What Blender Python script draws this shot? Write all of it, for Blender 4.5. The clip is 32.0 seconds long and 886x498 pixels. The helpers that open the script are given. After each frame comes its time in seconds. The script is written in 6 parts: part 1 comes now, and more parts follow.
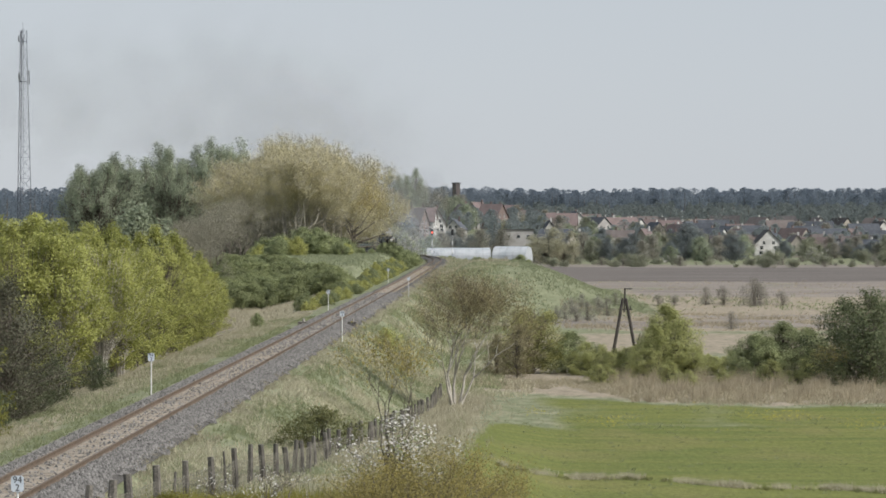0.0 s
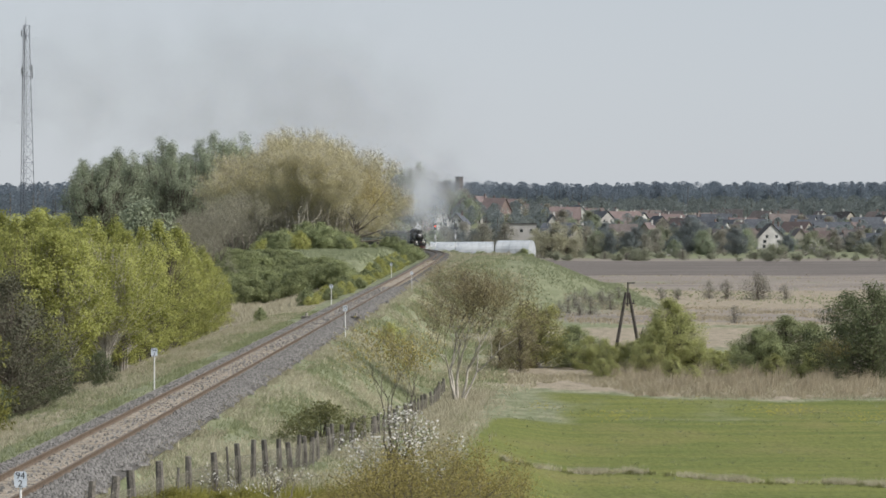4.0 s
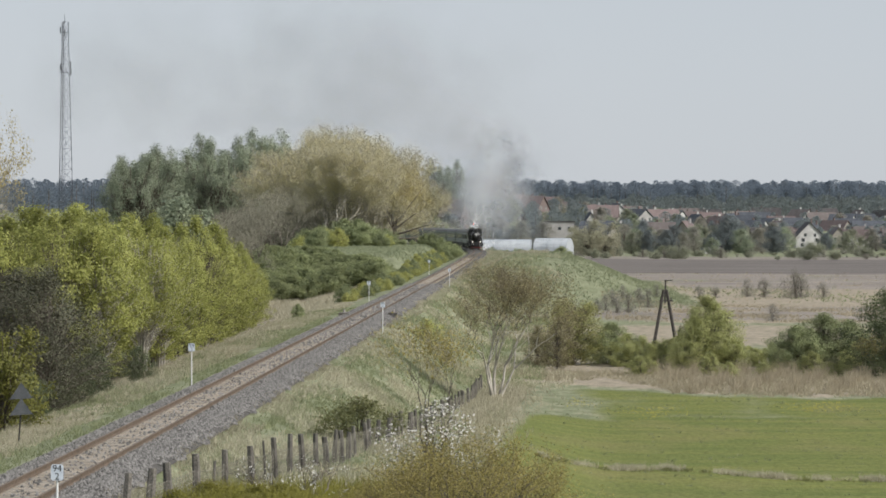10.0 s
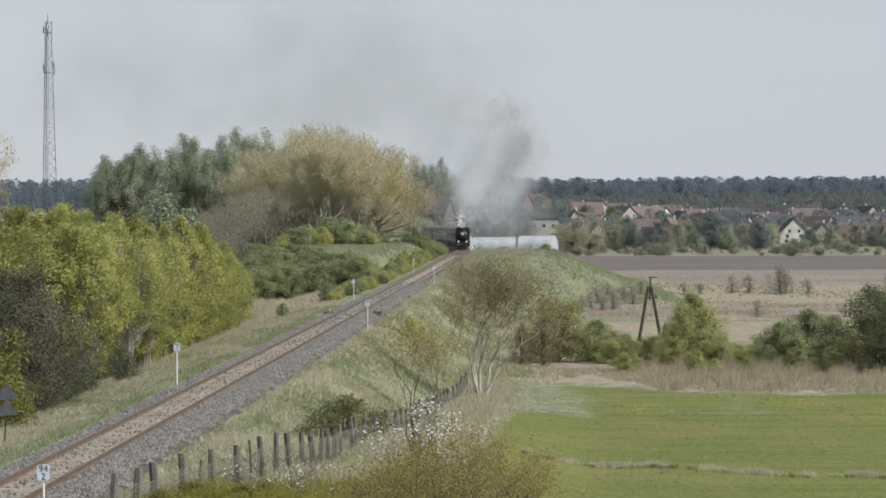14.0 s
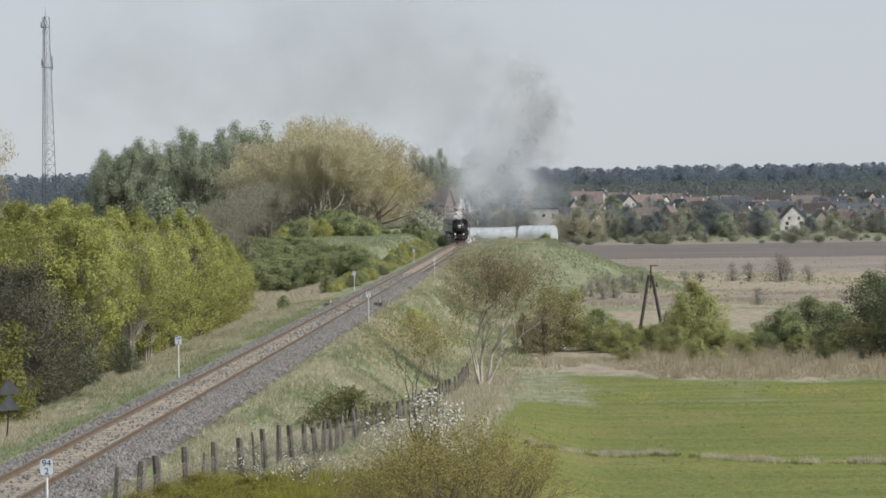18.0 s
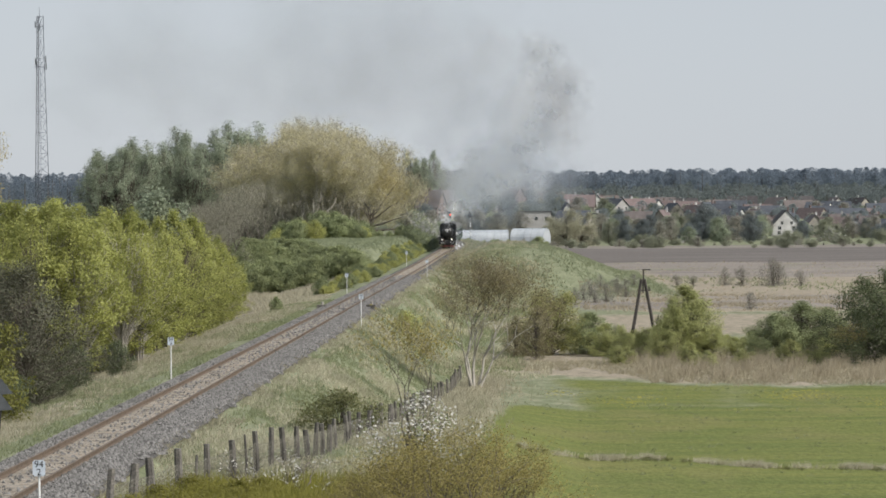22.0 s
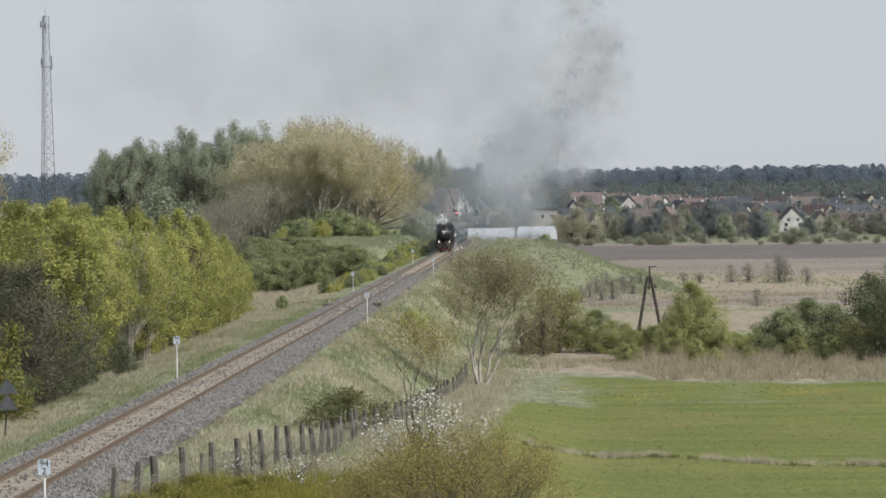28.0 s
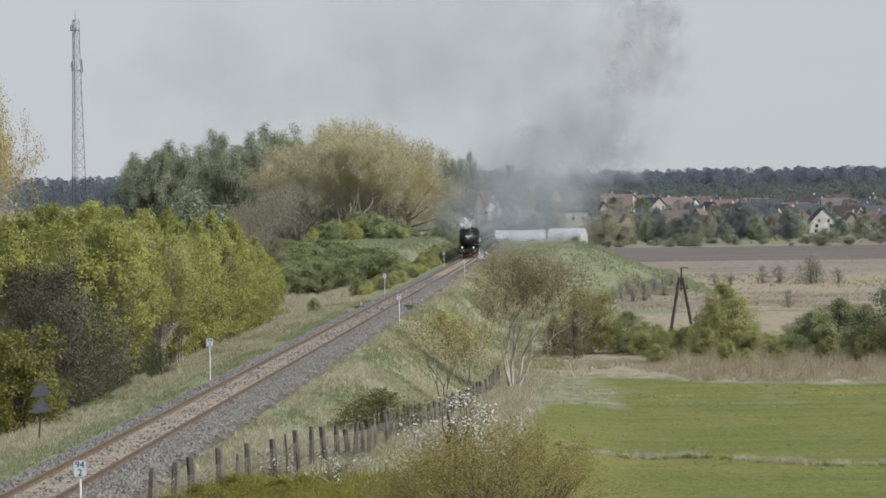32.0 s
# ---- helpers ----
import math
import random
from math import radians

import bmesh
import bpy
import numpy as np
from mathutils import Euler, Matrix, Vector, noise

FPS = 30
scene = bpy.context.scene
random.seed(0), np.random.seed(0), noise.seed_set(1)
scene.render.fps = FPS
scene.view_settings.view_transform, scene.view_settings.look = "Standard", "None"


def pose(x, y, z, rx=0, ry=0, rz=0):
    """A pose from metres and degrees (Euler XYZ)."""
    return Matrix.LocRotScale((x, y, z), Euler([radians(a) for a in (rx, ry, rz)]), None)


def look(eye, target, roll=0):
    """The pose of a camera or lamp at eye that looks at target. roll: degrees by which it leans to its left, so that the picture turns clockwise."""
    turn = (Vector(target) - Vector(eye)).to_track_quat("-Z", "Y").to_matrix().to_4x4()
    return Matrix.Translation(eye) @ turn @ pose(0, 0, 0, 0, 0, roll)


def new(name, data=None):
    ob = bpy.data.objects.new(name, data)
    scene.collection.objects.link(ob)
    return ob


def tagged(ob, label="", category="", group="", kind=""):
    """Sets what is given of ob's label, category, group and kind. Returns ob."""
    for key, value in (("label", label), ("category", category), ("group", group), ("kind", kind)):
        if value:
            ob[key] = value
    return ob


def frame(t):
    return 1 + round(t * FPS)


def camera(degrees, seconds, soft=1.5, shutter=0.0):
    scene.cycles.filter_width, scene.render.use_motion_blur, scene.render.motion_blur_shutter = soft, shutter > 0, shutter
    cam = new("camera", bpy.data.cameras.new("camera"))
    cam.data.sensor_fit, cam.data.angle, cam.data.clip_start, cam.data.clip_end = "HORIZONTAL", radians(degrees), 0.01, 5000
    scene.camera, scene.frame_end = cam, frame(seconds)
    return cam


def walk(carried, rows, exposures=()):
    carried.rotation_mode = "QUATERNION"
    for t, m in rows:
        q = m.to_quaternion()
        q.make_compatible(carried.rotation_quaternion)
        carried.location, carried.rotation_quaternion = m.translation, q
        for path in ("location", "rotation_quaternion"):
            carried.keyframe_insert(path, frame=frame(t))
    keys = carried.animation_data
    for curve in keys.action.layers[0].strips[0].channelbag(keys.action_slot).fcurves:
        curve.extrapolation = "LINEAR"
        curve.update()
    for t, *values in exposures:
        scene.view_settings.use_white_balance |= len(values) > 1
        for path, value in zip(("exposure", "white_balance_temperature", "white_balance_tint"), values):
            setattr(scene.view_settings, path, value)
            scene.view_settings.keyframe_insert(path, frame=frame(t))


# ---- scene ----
# Viewpoint: the top of a road embankment beside a single-track railway. x right, y along the view, z up from the rail head.
cam = camera(11.53, 32.0, soft=1.68)
EYE = 7.53
# seconds, yaw, pitch, roll (degrees), and the small sway of the held camera (metres)
PATH = [
    (0.0, -0.005, -0.307, -0.037, -0.007, 0.039, 0.012),
    (0.5, 0.046, -0.244, 0.020, 0.009, 0.031, 0.032),
    (1.0, 0.197, -0.201, -0.202, 0.037, 0.025, -0.035),
    (1.5, 0.240, -0.241, -0.243, 0.030, 0.023, 0.017),
    (2.0, 0.292, -0.255, -0.251, 0.027, -0.007, -0.050),
    (2.5, 0.142, -0.398, -0.263, -0.008, 0.020, -0.001),
    (3.0, 0.012, -0.340, -0.280, -0.015, 0.034, -0.003),
    (3.5, -0.002, -0.386, -0.181, 0.014, 0.038, 0.044),
    (5.5, 0.145, -0.354, 0.029, -0.046, 0.017, -0.008),
    (6.0, 0.180, -0.268, 0.049, -0.025, 0.020, -0.067),
    (6.5, 0.222, -0.332, 0.091, 0.049, 0.002, -0.063),
    (7.0, 0.504, -0.332, 0.060, -0.008, -0.006, -0.005),
    (7.5, 0.427, -0.416, 0.297, 0.041, -0.012, -0.083),
    (8.0, 0.298, -0.467, 0.442, 0.012, 0.003, -0.032),
    (8.5, 0.297, -0.444, 0.317, -0.043, 0.003, -0.039),
    (9.0, 0.399, -0.405, 0.244, -0.013, -0.001, -0.027),
    (9.5, 0.367, -0.441, 0.001, 0.001, 0.005, -0.065),
    (10.0, 0.533, -0.414, 0.049, 0.033, -0.009, -0.040),
    (10.5, 0.455, -0.450, 0.005, 0.011, -0.005, -0.062),
    (11.0, 0.447, -0.390, -0.043, 0.014, -0.015, -0.065),
    (11.5, 0.593, -0.330, -0.093, 0.012, -0.011, -0.072),
    (12.0, 0.593, -0.507, -0.231, -0.007, -0.021, -0.070),
    (12.5, 0.992, -0.360, -0.215, -0.041, -0.031, -0.108),
    (13.0, 0.651, -0.644, -0.170, -0.018, -0.017, 0.001),
    (13.5, 0.349, -0.440, -0.225, 0.018, 0.001, -0.044),
    (15.5, 0.371, -0.484, -0.383, -0.023, -0.016, -0.015),
    (16.0, 0.319, -0.644, -0.470, -0.034, -0.011, -0.023),
    (16.5, 0.312, -0.858, -0.463, -0.052, -0.010, -0.013),
    (17.0, 0.503, -0.617, -0.524, -0.025, -0.023, -0.003),
    (17.5, 0.381, -0.776, -0.682, -0.022, -0.019, -0.002),
    (18.0, 0.330, -0.561, -0.854, -0.005, -0.022, -0.045),
    (18.5, 0.166, -0.596, -0.763, 0.022, -0.010, -0.029),
    (19.0, 0.147, -0.573, -0.622, -0.026, -0.002, -0.007),
    (19.5, 0.204, -0.574, -0.535, -0.032, -0.008, -0.003),
    (20.0, 0.241, -0.495, -0.497, -0.008, -0.012, -0.048),
    (20.5, 0.258, -0.519, -0.555, -0.007, -0.019, -0.007),
    (21.0, 0.294, -0.648, -0.593, -0.001, -0.018, -0.002),
    (21.5, 0.237, -0.536, -0.594, -0.030, -0.003, -0.027),
    (22.0, 0.230, -0.533, -0.460, -0.042, -0.022, -0.011),
    (22.5, 0.363, -0.540, -0.375, -0.018, -0.018, -0.037),
    (23.0, 0.238, -0.630, -0.517, -0.034, -0.010, -0.030),
    (23.5, 0.308, -0.763, -0.780, -0.028, -0.012, -0.023),
    (24.0, 0.379, -0.909, -0.839, -0.001, -0.041, -0.076),
    (24.5, 0.518, -1.329, -0.950, -0.035, -0.039, -0.100),
    (25.0, 0.546, -0.937, -0.873, -0.042, -0.035, -0.021),
    (25.5, 0.564, -1.035, -0.943, -0.008, -0.031, -0.060),
    (27.5, 0.221, -0.643, -0.836, 0.006, 0.032, -0.011),
    (28.0, 0.317, -0.555, -0.709, 0.013, 0.022, -0.035),
    (28.5, 0.388, -0.588, -0.816, -0.103, -0.019, -0.117),
    (29.0, 0.454, -0.680, -0.885, -0.078, -0.021, -0.084),
    (29.5, 0.308, -0.642, -0.840, -0.042, -0.011, -0.097),
    (30.0, 0.365, -0.598, -0.757, -0.070, -0.015, -0.077),
    (30.5, 0.433, -0.571, -0.651, -0.081, -0.009, -0.083),
    (31.0, 0.473, -0.632, -0.605, -0.109, -0.022, -0.071),
    (31.5, 0.599, -0.534, -0.734, -0.092, -0.011, -0.059),
    (32.0, 0.712, -0.518, -0.890, -0.095, -0.017, -0.080),
]
walk(cam, [(t, pose(sx, sy, EYE + sz, 90 + pitch, 0, yaw) @ pose(0, 0, 0, 0, 0, roll))
           for t, yaw, pitch, roll, sx, sy, sz in PATH], exposures=[(0.0, 0.4), (25.5, 0.42), (32.0, 0.34)])

# ---- sky and sun: hazy spring daylight from the right ----
SUN_AZ, SUN_EL = 118.0, 40.0        # clockwise from the view direction, above the horizon
world = bpy.data.worlds.new("sky")
scene.world = world
world.use_nodes = True
wn, wl = world.node_tree.nodes, world.node_tree.links
wn.clear()
sky = wn.new("ShaderNodeTexSky")
sky.sky_type, sky.sun_disc = "NISHITA", False
sky.sun_elevation, sky.sun_rotation = radians(SUN_EL), radians(SUN_AZ)
sky.air_density, sky.dust_density, sky.ozone_density, sky.altitude = 1.0, 0.35, 1.0, 30
haze = wn.new("ShaderNodeHueSaturation")
haze.inputs["Saturation"].default_value = 0.5
back = wn.new("ShaderNodeBackground")
back.inputs["Strength"].default_value = 0.10
wout = wn.new("ShaderNodeOutputWorld")
veil = wn.new("ShaderNodeMix")          # high thin cloud over the whole sky
veil.data_type = "RGBA"
veil.inputs["Factor"].default_value, veil.inputs["B"].default_value = 0.8, (3.65, 4.0, 4.55, 1)
wl.new(sky.outputs[0], haze.inputs["Color"])
wl.new(haze.outputs[0], veil.inputs["A"])
wl.new(veil.outputs["Result"], back.inputs["Color"])
wl.new(back.outputs[0], wout.inputs["Surface"])
sun = new("sun", bpy.data.lights.new("sun", "SUN"))
sun.data.energy, sun.data.angle, sun.data.color = 3.6, radians(3.0), (1.0, 0.955, 0.9)
az, el = radians(SUN_AZ), radians(SUN_EL)
SUN_TO = Vector((math.sin(az) * math.cos(el), math.cos(az) * math.cos(el), math.sin(el)))
sun.matrix_world = look(SUN_TO * 200, (0, 0, 0))


# ---- materials ----
def matte(name, a, b, scale=1.0, rough=0.85, metal=0.0, fine=0.25, bump=0.3, per=0.0, fine_scale=9.0, coat=0.0):
    """A surface between two colours: broad patches, fine grain, relief; per: how far single objects differ."""
    m = bpy.data.materials.new(name)
    m.use_nodes = True
    n, l = m.node_tree.nodes, m.node_tree.links
    p = n["Principled BSDF"]
    co = n.new("ShaderNodeTexCoord")
    broad, grain = n.new("ShaderNodeTexNoise"), n.new("ShaderNodeTexNoise")
    broad.inputs["Scale"].default_value, broad.inputs["Detail"].default_value = scale, 4
    grain.inputs["Scale"].default_value, grain.inputs["Detail"].default_value = scale * fine_scale, 3
    for t in (broad, grain):
        l.new(co.outputs["Object"], t.inputs["Vector"])
    ramp = n.new("ShaderNodeMapRange")
    ramp.inputs["From Min"].default_value, ramp.inputs["From Max"].default_value = 0.35, 0.65
    l.new(broad.outputs["Fac"], ramp.inputs["Value"])
    mix = n.new("ShaderNodeMix")
    mix.data_type = "RGBA"
    mix.inputs["A"].default_value, mix.inputs["B"].default_value = (*a, 1), (*b, 1)
    l.new(ramp.outputs[0], mix.inputs["Factor"])
    value = n.new("ShaderNodeMapRange")
    value.inputs["From Min"].default_value, value.inputs["From Max"].default_value = 0.3, 0.7
    value.inputs["To Min"].default_value, value.inputs["To Max"].default_value = 1 - fine, 1 + fine
    l.new(grain.outputs["Fac"], value.inputs["Value"])
    hsv = n.new("ShaderNodeHueSaturation")
    l.new(mix.outputs["Result"], hsv.inputs["Color"])
    if per:
        info, spread, mul = n.new("ShaderNodeObjectInfo"), n.new("ShaderNodeMapRange"), n.new("ShaderNodeMath")
        spread.inputs["To Min"].default_value, spread.inputs["To Max"].default_value = 1 - per, 1 + per
        mul.operation = "MULTIPLY"
        l.new(info.outputs["Random"], spread.inputs["Value"])
        l.new(spread.outputs[0], mul.inputs[0])
        l.new(value.outputs[0], mul.inputs[1])
        l.new(mul.outputs[0], hsv.inputs["Value"])
    else:
        l.new(value.outputs[0], hsv.inputs["Value"])
    l.new(hsv.outputs[0], p.inputs["Base Color"])
    p.inputs["Roughness"].default_value, p.inputs["Metallic"].default_value = rough, metal
    p.inputs["Coat Weight"].default_value = coat
    if bump:
        bp = n.new("ShaderNodeBump")
        bp.inputs["Strength"].default_value, bp.inputs["Distance"].default_value = bump, 0.05
        l.new(grain.outputs["Fac"], bp.inputs["Height"])
        l.new(bp.outputs[0], p.inputs["Normal"])
    return m


def leafy(name, a, b, dark=0.55, through_light=0.45, per=0.15, blotch=1.0):
    """Foliage: every leaf or blade its own tone between two colours; some light passes through."""
    m = bpy.data.materials.new(name)
    m.use_nodes = True
    n, l = m.node_tree.nodes, m.node_tree.links
    p, out = n["Principled BSDF"], n["Material Output"]
    geo, info, co = n.new("ShaderNodeNewGeometry"), n.new("ShaderNodeObjectInfo"), n.new("ShaderNodeTexCoord")
    patch = n.new("ShaderNodeTexNoise")
    patch.inputs["Scale"].default_value, patch.inputs["Detail"].default_value = 0.5, 2
    l.new(co.outputs["Object"], patch.inputs["Vector"])
    add = n.new("ShaderNodeMath")
    add.operation = "MULTIPLY_ADD"
    add.inputs[1].default_value = 0.7
    shift = n.new("ShaderNodeMapRange")
    shift.inputs["From Min"].default_value, shift.inputs["From Max"].default_value = 0.3, 0.7
    shift.inputs["To Min"].default_value, shift.inputs["To Max"].default_value = 0.15 - 0.3 * blotch, 0.15 + 0.3 * blotch
    l.new(patch.outputs["Fac"], shift.inputs["Value"])
    l.new(geo.outputs["Random Per Island"], add.inputs[0])
    l.new(shift.outputs[0], add.inputs[2])
    mix = n.new("ShaderNodeMix")
    mix.data_type = "RGBA"
    mix.inputs["A"].default_value, mix.inputs["B"].default_value = (*a, 1), (*b, 1)
    l.new(add.outputs[0], mix.inputs["Factor"])
    hsv, spread = n.new("ShaderNodeHueSaturation"), n.new("ShaderNodeMapRange")
    spread.inputs["To Min"].default_value, spread.inputs["To Max"].default_value = 1 - per, 1 + per
    l.new(info.outputs["Random"], spread.inputs["Value"])
    l.new(spread.outputs[0], hsv.inputs["Value"])
    l.new(mix.outputs["Result"], hsv.inputs["Color"])
    l.new(hsv.outputs[0], p.inputs["Base Color"])
    p.inputs["Roughness"].default_value = dark
    p.inputs["Specular IOR Level"].default_value = 0.25
    tr, ms = n.new("ShaderNodeBsdfTranslucent"), n.new("ShaderNodeMixShader")
    ms.inputs["Fac"].default_value = through_light
    l.new(hsv.outputs[0], tr.inputs["Color"])
    l.new(p.outputs[0], ms.inputs[1])
    l.new(tr.outputs[0], ms.inputs[2])
    l.new(ms.outputs[0], out.inputs["Surface"])
    return m


def glow(name, colour, power):
    m = bpy.data.materials.new(name)
    m.use_nodes = True
    p = m.node_tree.nodes["Principled BSDF"]
    p.inputs["Base Color"].default_value = (*colour, 1)
    p.inputs["Emission Color"].default_value, p.inputs["Emission Strength"].default_value = (*colour, 1), power
    return m


def smoke_stuff(name, colour, thick, grain=0.10):
    """Smoke: thin veils, thickest in the middle of each wisp, broken up by swirls."""
    m = bpy.data.materials.new(name)
    m.use_nodes = True
    n, l = m.node_tree.nodes, m.node_tree.links
    n.remove(n["Principled BSDF"])
    out = n["Material Output"]
    at, co, swirl = n.new("ShaderNodeAttribute"), n.new("ShaderNodeTexCoord"), n.new("ShaderNodeTexNoise")
    at.attribute_name = "veil"
    swirl.inputs["Scale"].default_value, swirl.inputs["Detail"].default_value = grain, 1.5
    l.new(co.outputs["Object"], swirl.inputs["Vector"])
    rng = n.new("ShaderNodeMapRange")
    rng.inputs["From Min"].default_value, rng.inputs["From Max"].default_value = 0.32, 0.68
    rng.inputs["To Min"].default_value, rng.inputs["To Max"].default_value = 0.45 * thick, 1.4 * thick
    l.new(swirl.outputs["Fac"], rng.inputs["Value"])
    mul = n.new("ShaderNodeMath")
    mul.operation = "MULTIPLY"
    l.new(at.outputs["Fac"], mul.inputs[0])
    l.new(rng.outputs[0], mul.inputs[1])
    tp, df, tl = n.new("ShaderNodeBsdfTransparent"), n.new("ShaderNodeBsdfDiffuse"), n.new("ShaderNodeBsdfTranslucent")
    df.inputs["Color"].default_value = tl.inputs["Color"].default_value = (*colour, 1)
    both, ms = n.new("ShaderNodeMixShader"), n.new("ShaderNodeMixShader")
    l.new(df.outputs[0], both.inputs[1])
    l.new(tl.outputs[0], both.inputs[2])
    l.new(mul.outputs[0], ms.inputs["Fac"])
    l.new(tp.outputs[0], ms.inputs[1])
    l.new(both.outputs[0], ms.inputs[2])
    l.new(ms.outputs[0], out.inputs["Surface"])
    return m


scene.cycles.transparent_max_bounces = 400

RUST = matte("rusty_rail_steel", (0.084, 0.06, 0.04), (0.138, 0.099, 0.067), 3, 0.75, 0.0, 0.3)
RAIL_TOP = matte("worn_rail_head", (0.29, 0.228, 0.16), (0.38, 0.305, 0.225), 2, 0.5, 0.2, 0.15, 0.0)
SLEEPER = matte("dirty_sleeper_concrete", (0.26, 0.225, 0.178), (0.36, 0.312, 0.25), 2, 0.9, 0, 0.25, 0.3, 0.2)
CONCRETE = matte("weathered_concrete", (0.22, 0.20, 0.18), (0.30, 0.28, 0.25), 2, 0.9, 0, 0.2, 0.3, 0.15)
STONE = leafy("ballast_stone", (0.022, 0.021, 0.0195), (0.285, 0.275, 0.26), 0.9, 0.0, 0.0, 0.2)
BALLAST = matte("ballast_bed", (0.055, 0.051, 0.046), (0.092, 0.085, 0.077), 2.2, 0.95, 0, 0.5, 0.3, 0.0, 11)
SAND = matte("tan_sand_fines", (0.195, 0.176, 0.147), (0.275, 0.247, 0.208), 1.3, 0.95, 0, 0.35, 0.5, 0.0, 8)
WHITE = matte("white_enamel", (0.5, 0.56, 0.63), (0.58, 0.63, 0.69), 4, 0.45, 0, 0.05, 0.0)
WHITE_POST = matte("white_painted_steel", (0.66, 0.66, 0.64), (0.76, 0.76, 0.75), 5, 0.6, 0, 0.12, 0.0)
INK = matte("black_print", (0.02, 0.02, 0.025), (0.03, 0.03, 0.03), 5, 0.6, 0, 0.1, 0.0)
TARRED = matte("dark_tarred_timber", (0.032, 0.028, 0.025), (0.07, 0.06, 0.052), 3, 0.85, 0, 0.3, 0.3)
POSTWOOD = matte("grey_weathered_wood", (0.07, 0.064, 0.056), (0.15, 0.138, 0.12), 3, 0.9, 0, 0.4, 0.5, 0.25)
BARK = matte("brown_bark", (0.08, 0.068, 0.055), (0.15, 0.13, 0.105), 2, 0.95, 0, 0.35, 0.4, 0.2)
BROWN_TWIGS = matte("brown_bare_twigs", (0.17, 0.158, 0.124), (0.26, 0.245, 0.195), 2, 0.95, 0, 0.2, 0.0, 0.1)
GREY_TWIGS = matte("grey_brown_twigs", (0.28, 0.26, 0.22), (0.395, 0.368, 0.315), 2, 0.95, 0, 0.2, 0.0, 0.1)
PALE_BARK = matte("pale_grey_bark", (0.32, 0.298, 0.262), (0.46, 0.43, 0.38), 2, 0.9, 0, 0.3, 0.4, 0.1)
STEEL = matte("galvanised_steel", (0.22, 0.23, 0.24), (0.32, 0.33, 0.34), 0.5, 0.6, 0.4, 0.1, 0.0)
MAST_STEEL = matte("dull_mast_steel", (0.055, 0.06, 0.075), (0.085, 0.09, 0.108), 0.5, 0.6, 0.2, 0.1, 0.0)
SIGN_GREY = matte("weathered_grey_sign_paint", (0.06, 0.066, 0.072), (0.1, 0.106, 0.112), 3, 0.7, 0, 0.2, 0.0)
BLACK_LOCO = matte("sooty_black_paint", (0.010, 0.010, 0.011), (0.022, 0.021, 0.020), 1.5, 0.42, 0.0, 0.3, 0.0)
RED_PAINT = matte("red_loco_paint", (0.12, 0.026, 0.022), (0.16, 0.035, 0.03), 2, 0.5, 0, 0.15, 0.0)
COACH_GREEN = matte("dark_green_coach_paint", (0.020, 0.040, 0.028), (0.032, 0.055, 0.038), 1, 0.4, 0, 0.2, 0.0)
COACH_ROOF = matte("dark_grey_coach_roof", (0.075, 0.077, 0.07), (0.115, 0.115, 0.105), 0.8, 0.7, 0, 0.2, 0.0)
DARK = matte("dark_underframe", (0.02, 0.02, 0.02), (0.04, 0.037, 0.035), 2, 0.8, 0, 0.3, 0.0)
GLASS = matte("dark_window_glass", (0.02, 0.025, 0.03), (0.04, 0.045, 0.05), 1, 0.08, 0, 0.1, 0.0)
LAMP = glow("lit_headlamp", (1.0, 0.93, 0.8), 0.8)
RED_LAMP = glow("lit_red_signal", (1.0, 0.10, 0.04), 2.5)
FILM = matte("milky_polytunnel_film", (0.33, 0.36, 0.38), (0.43, 0.455, 0.47), 0.4, 0.4, 0, 0.06, 0.1)

SMOKE_WHITE = smoke_stuff("pale_steam_smoke", (0.72, 0.75, 0.78), 0.28)
SMOKE_GREY = smoke_stuff("grey_coal_smoke", (0.55, 0.535, 0.525), 0.10)
SMOKE_OLD = smoke_stuff("old_drifting_smoke", (0.46, 0.47, 0.49), 0.045, 0.05)
SMOKE_THIN = smoke_stuff("thin_blue_grey_smoke", (0.54, 0.59, 0.65), 0.10)
STEAM = smoke_stuff("white_steam", (0.85, 0.86, 0.87), 0.5, 0.6)

L_YOUNG = leafy("young_yellow_green_leaves", (0.228, 0.25, 0.072), (0.48, 0.49, 0.165), per=0.1)
# Village foliage: base colour greyed and blued in place of real haze.
L_HAZED = leafy("dark_green_leaves", (0.172, 0.2, 0.208), (0.245, 0.273, 0.272), through_light=0.62)
L_POPLAR = leafy("grey_green_poplar_leaves", (0.24, 0.282, 0.198), (0.365, 0.404, 0.282))
L_WILLOW = leafy("ochre_willow_leaves", (0.455, 0.42, 0.255), (0.6, 0.553, 0.335), through_light=0.5)
L_GOLDEN = leafy("golden_willow_leaves", (0.40, 0.345, 0.155), (0.52, 0.445, 0.20))
L_LOW = leafy("olive_bank_leaves", (0.11, 0.118, 0.05), (0.22, 0.22, 0.095))
L_TWIG = leafy("brown_budding_twigs", (0.25, 0.24, 0.205), (0.385, 0.372, 0.315), through_light=0.55)
L_CONIFER = leafy("dull_conifer_needles", (0.078, 0.081, 0.053), (0.138, 0.139, 0.09), 0.7, 0.2)
# Needle colour is shifted to pale blue to imitate the haze of distance.
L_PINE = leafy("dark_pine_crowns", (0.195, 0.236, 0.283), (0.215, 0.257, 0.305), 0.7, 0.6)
# Far deciduous leaves, with distance haze mixed into the base colour.
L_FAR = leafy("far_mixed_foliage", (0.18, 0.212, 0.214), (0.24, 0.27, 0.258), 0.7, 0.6)
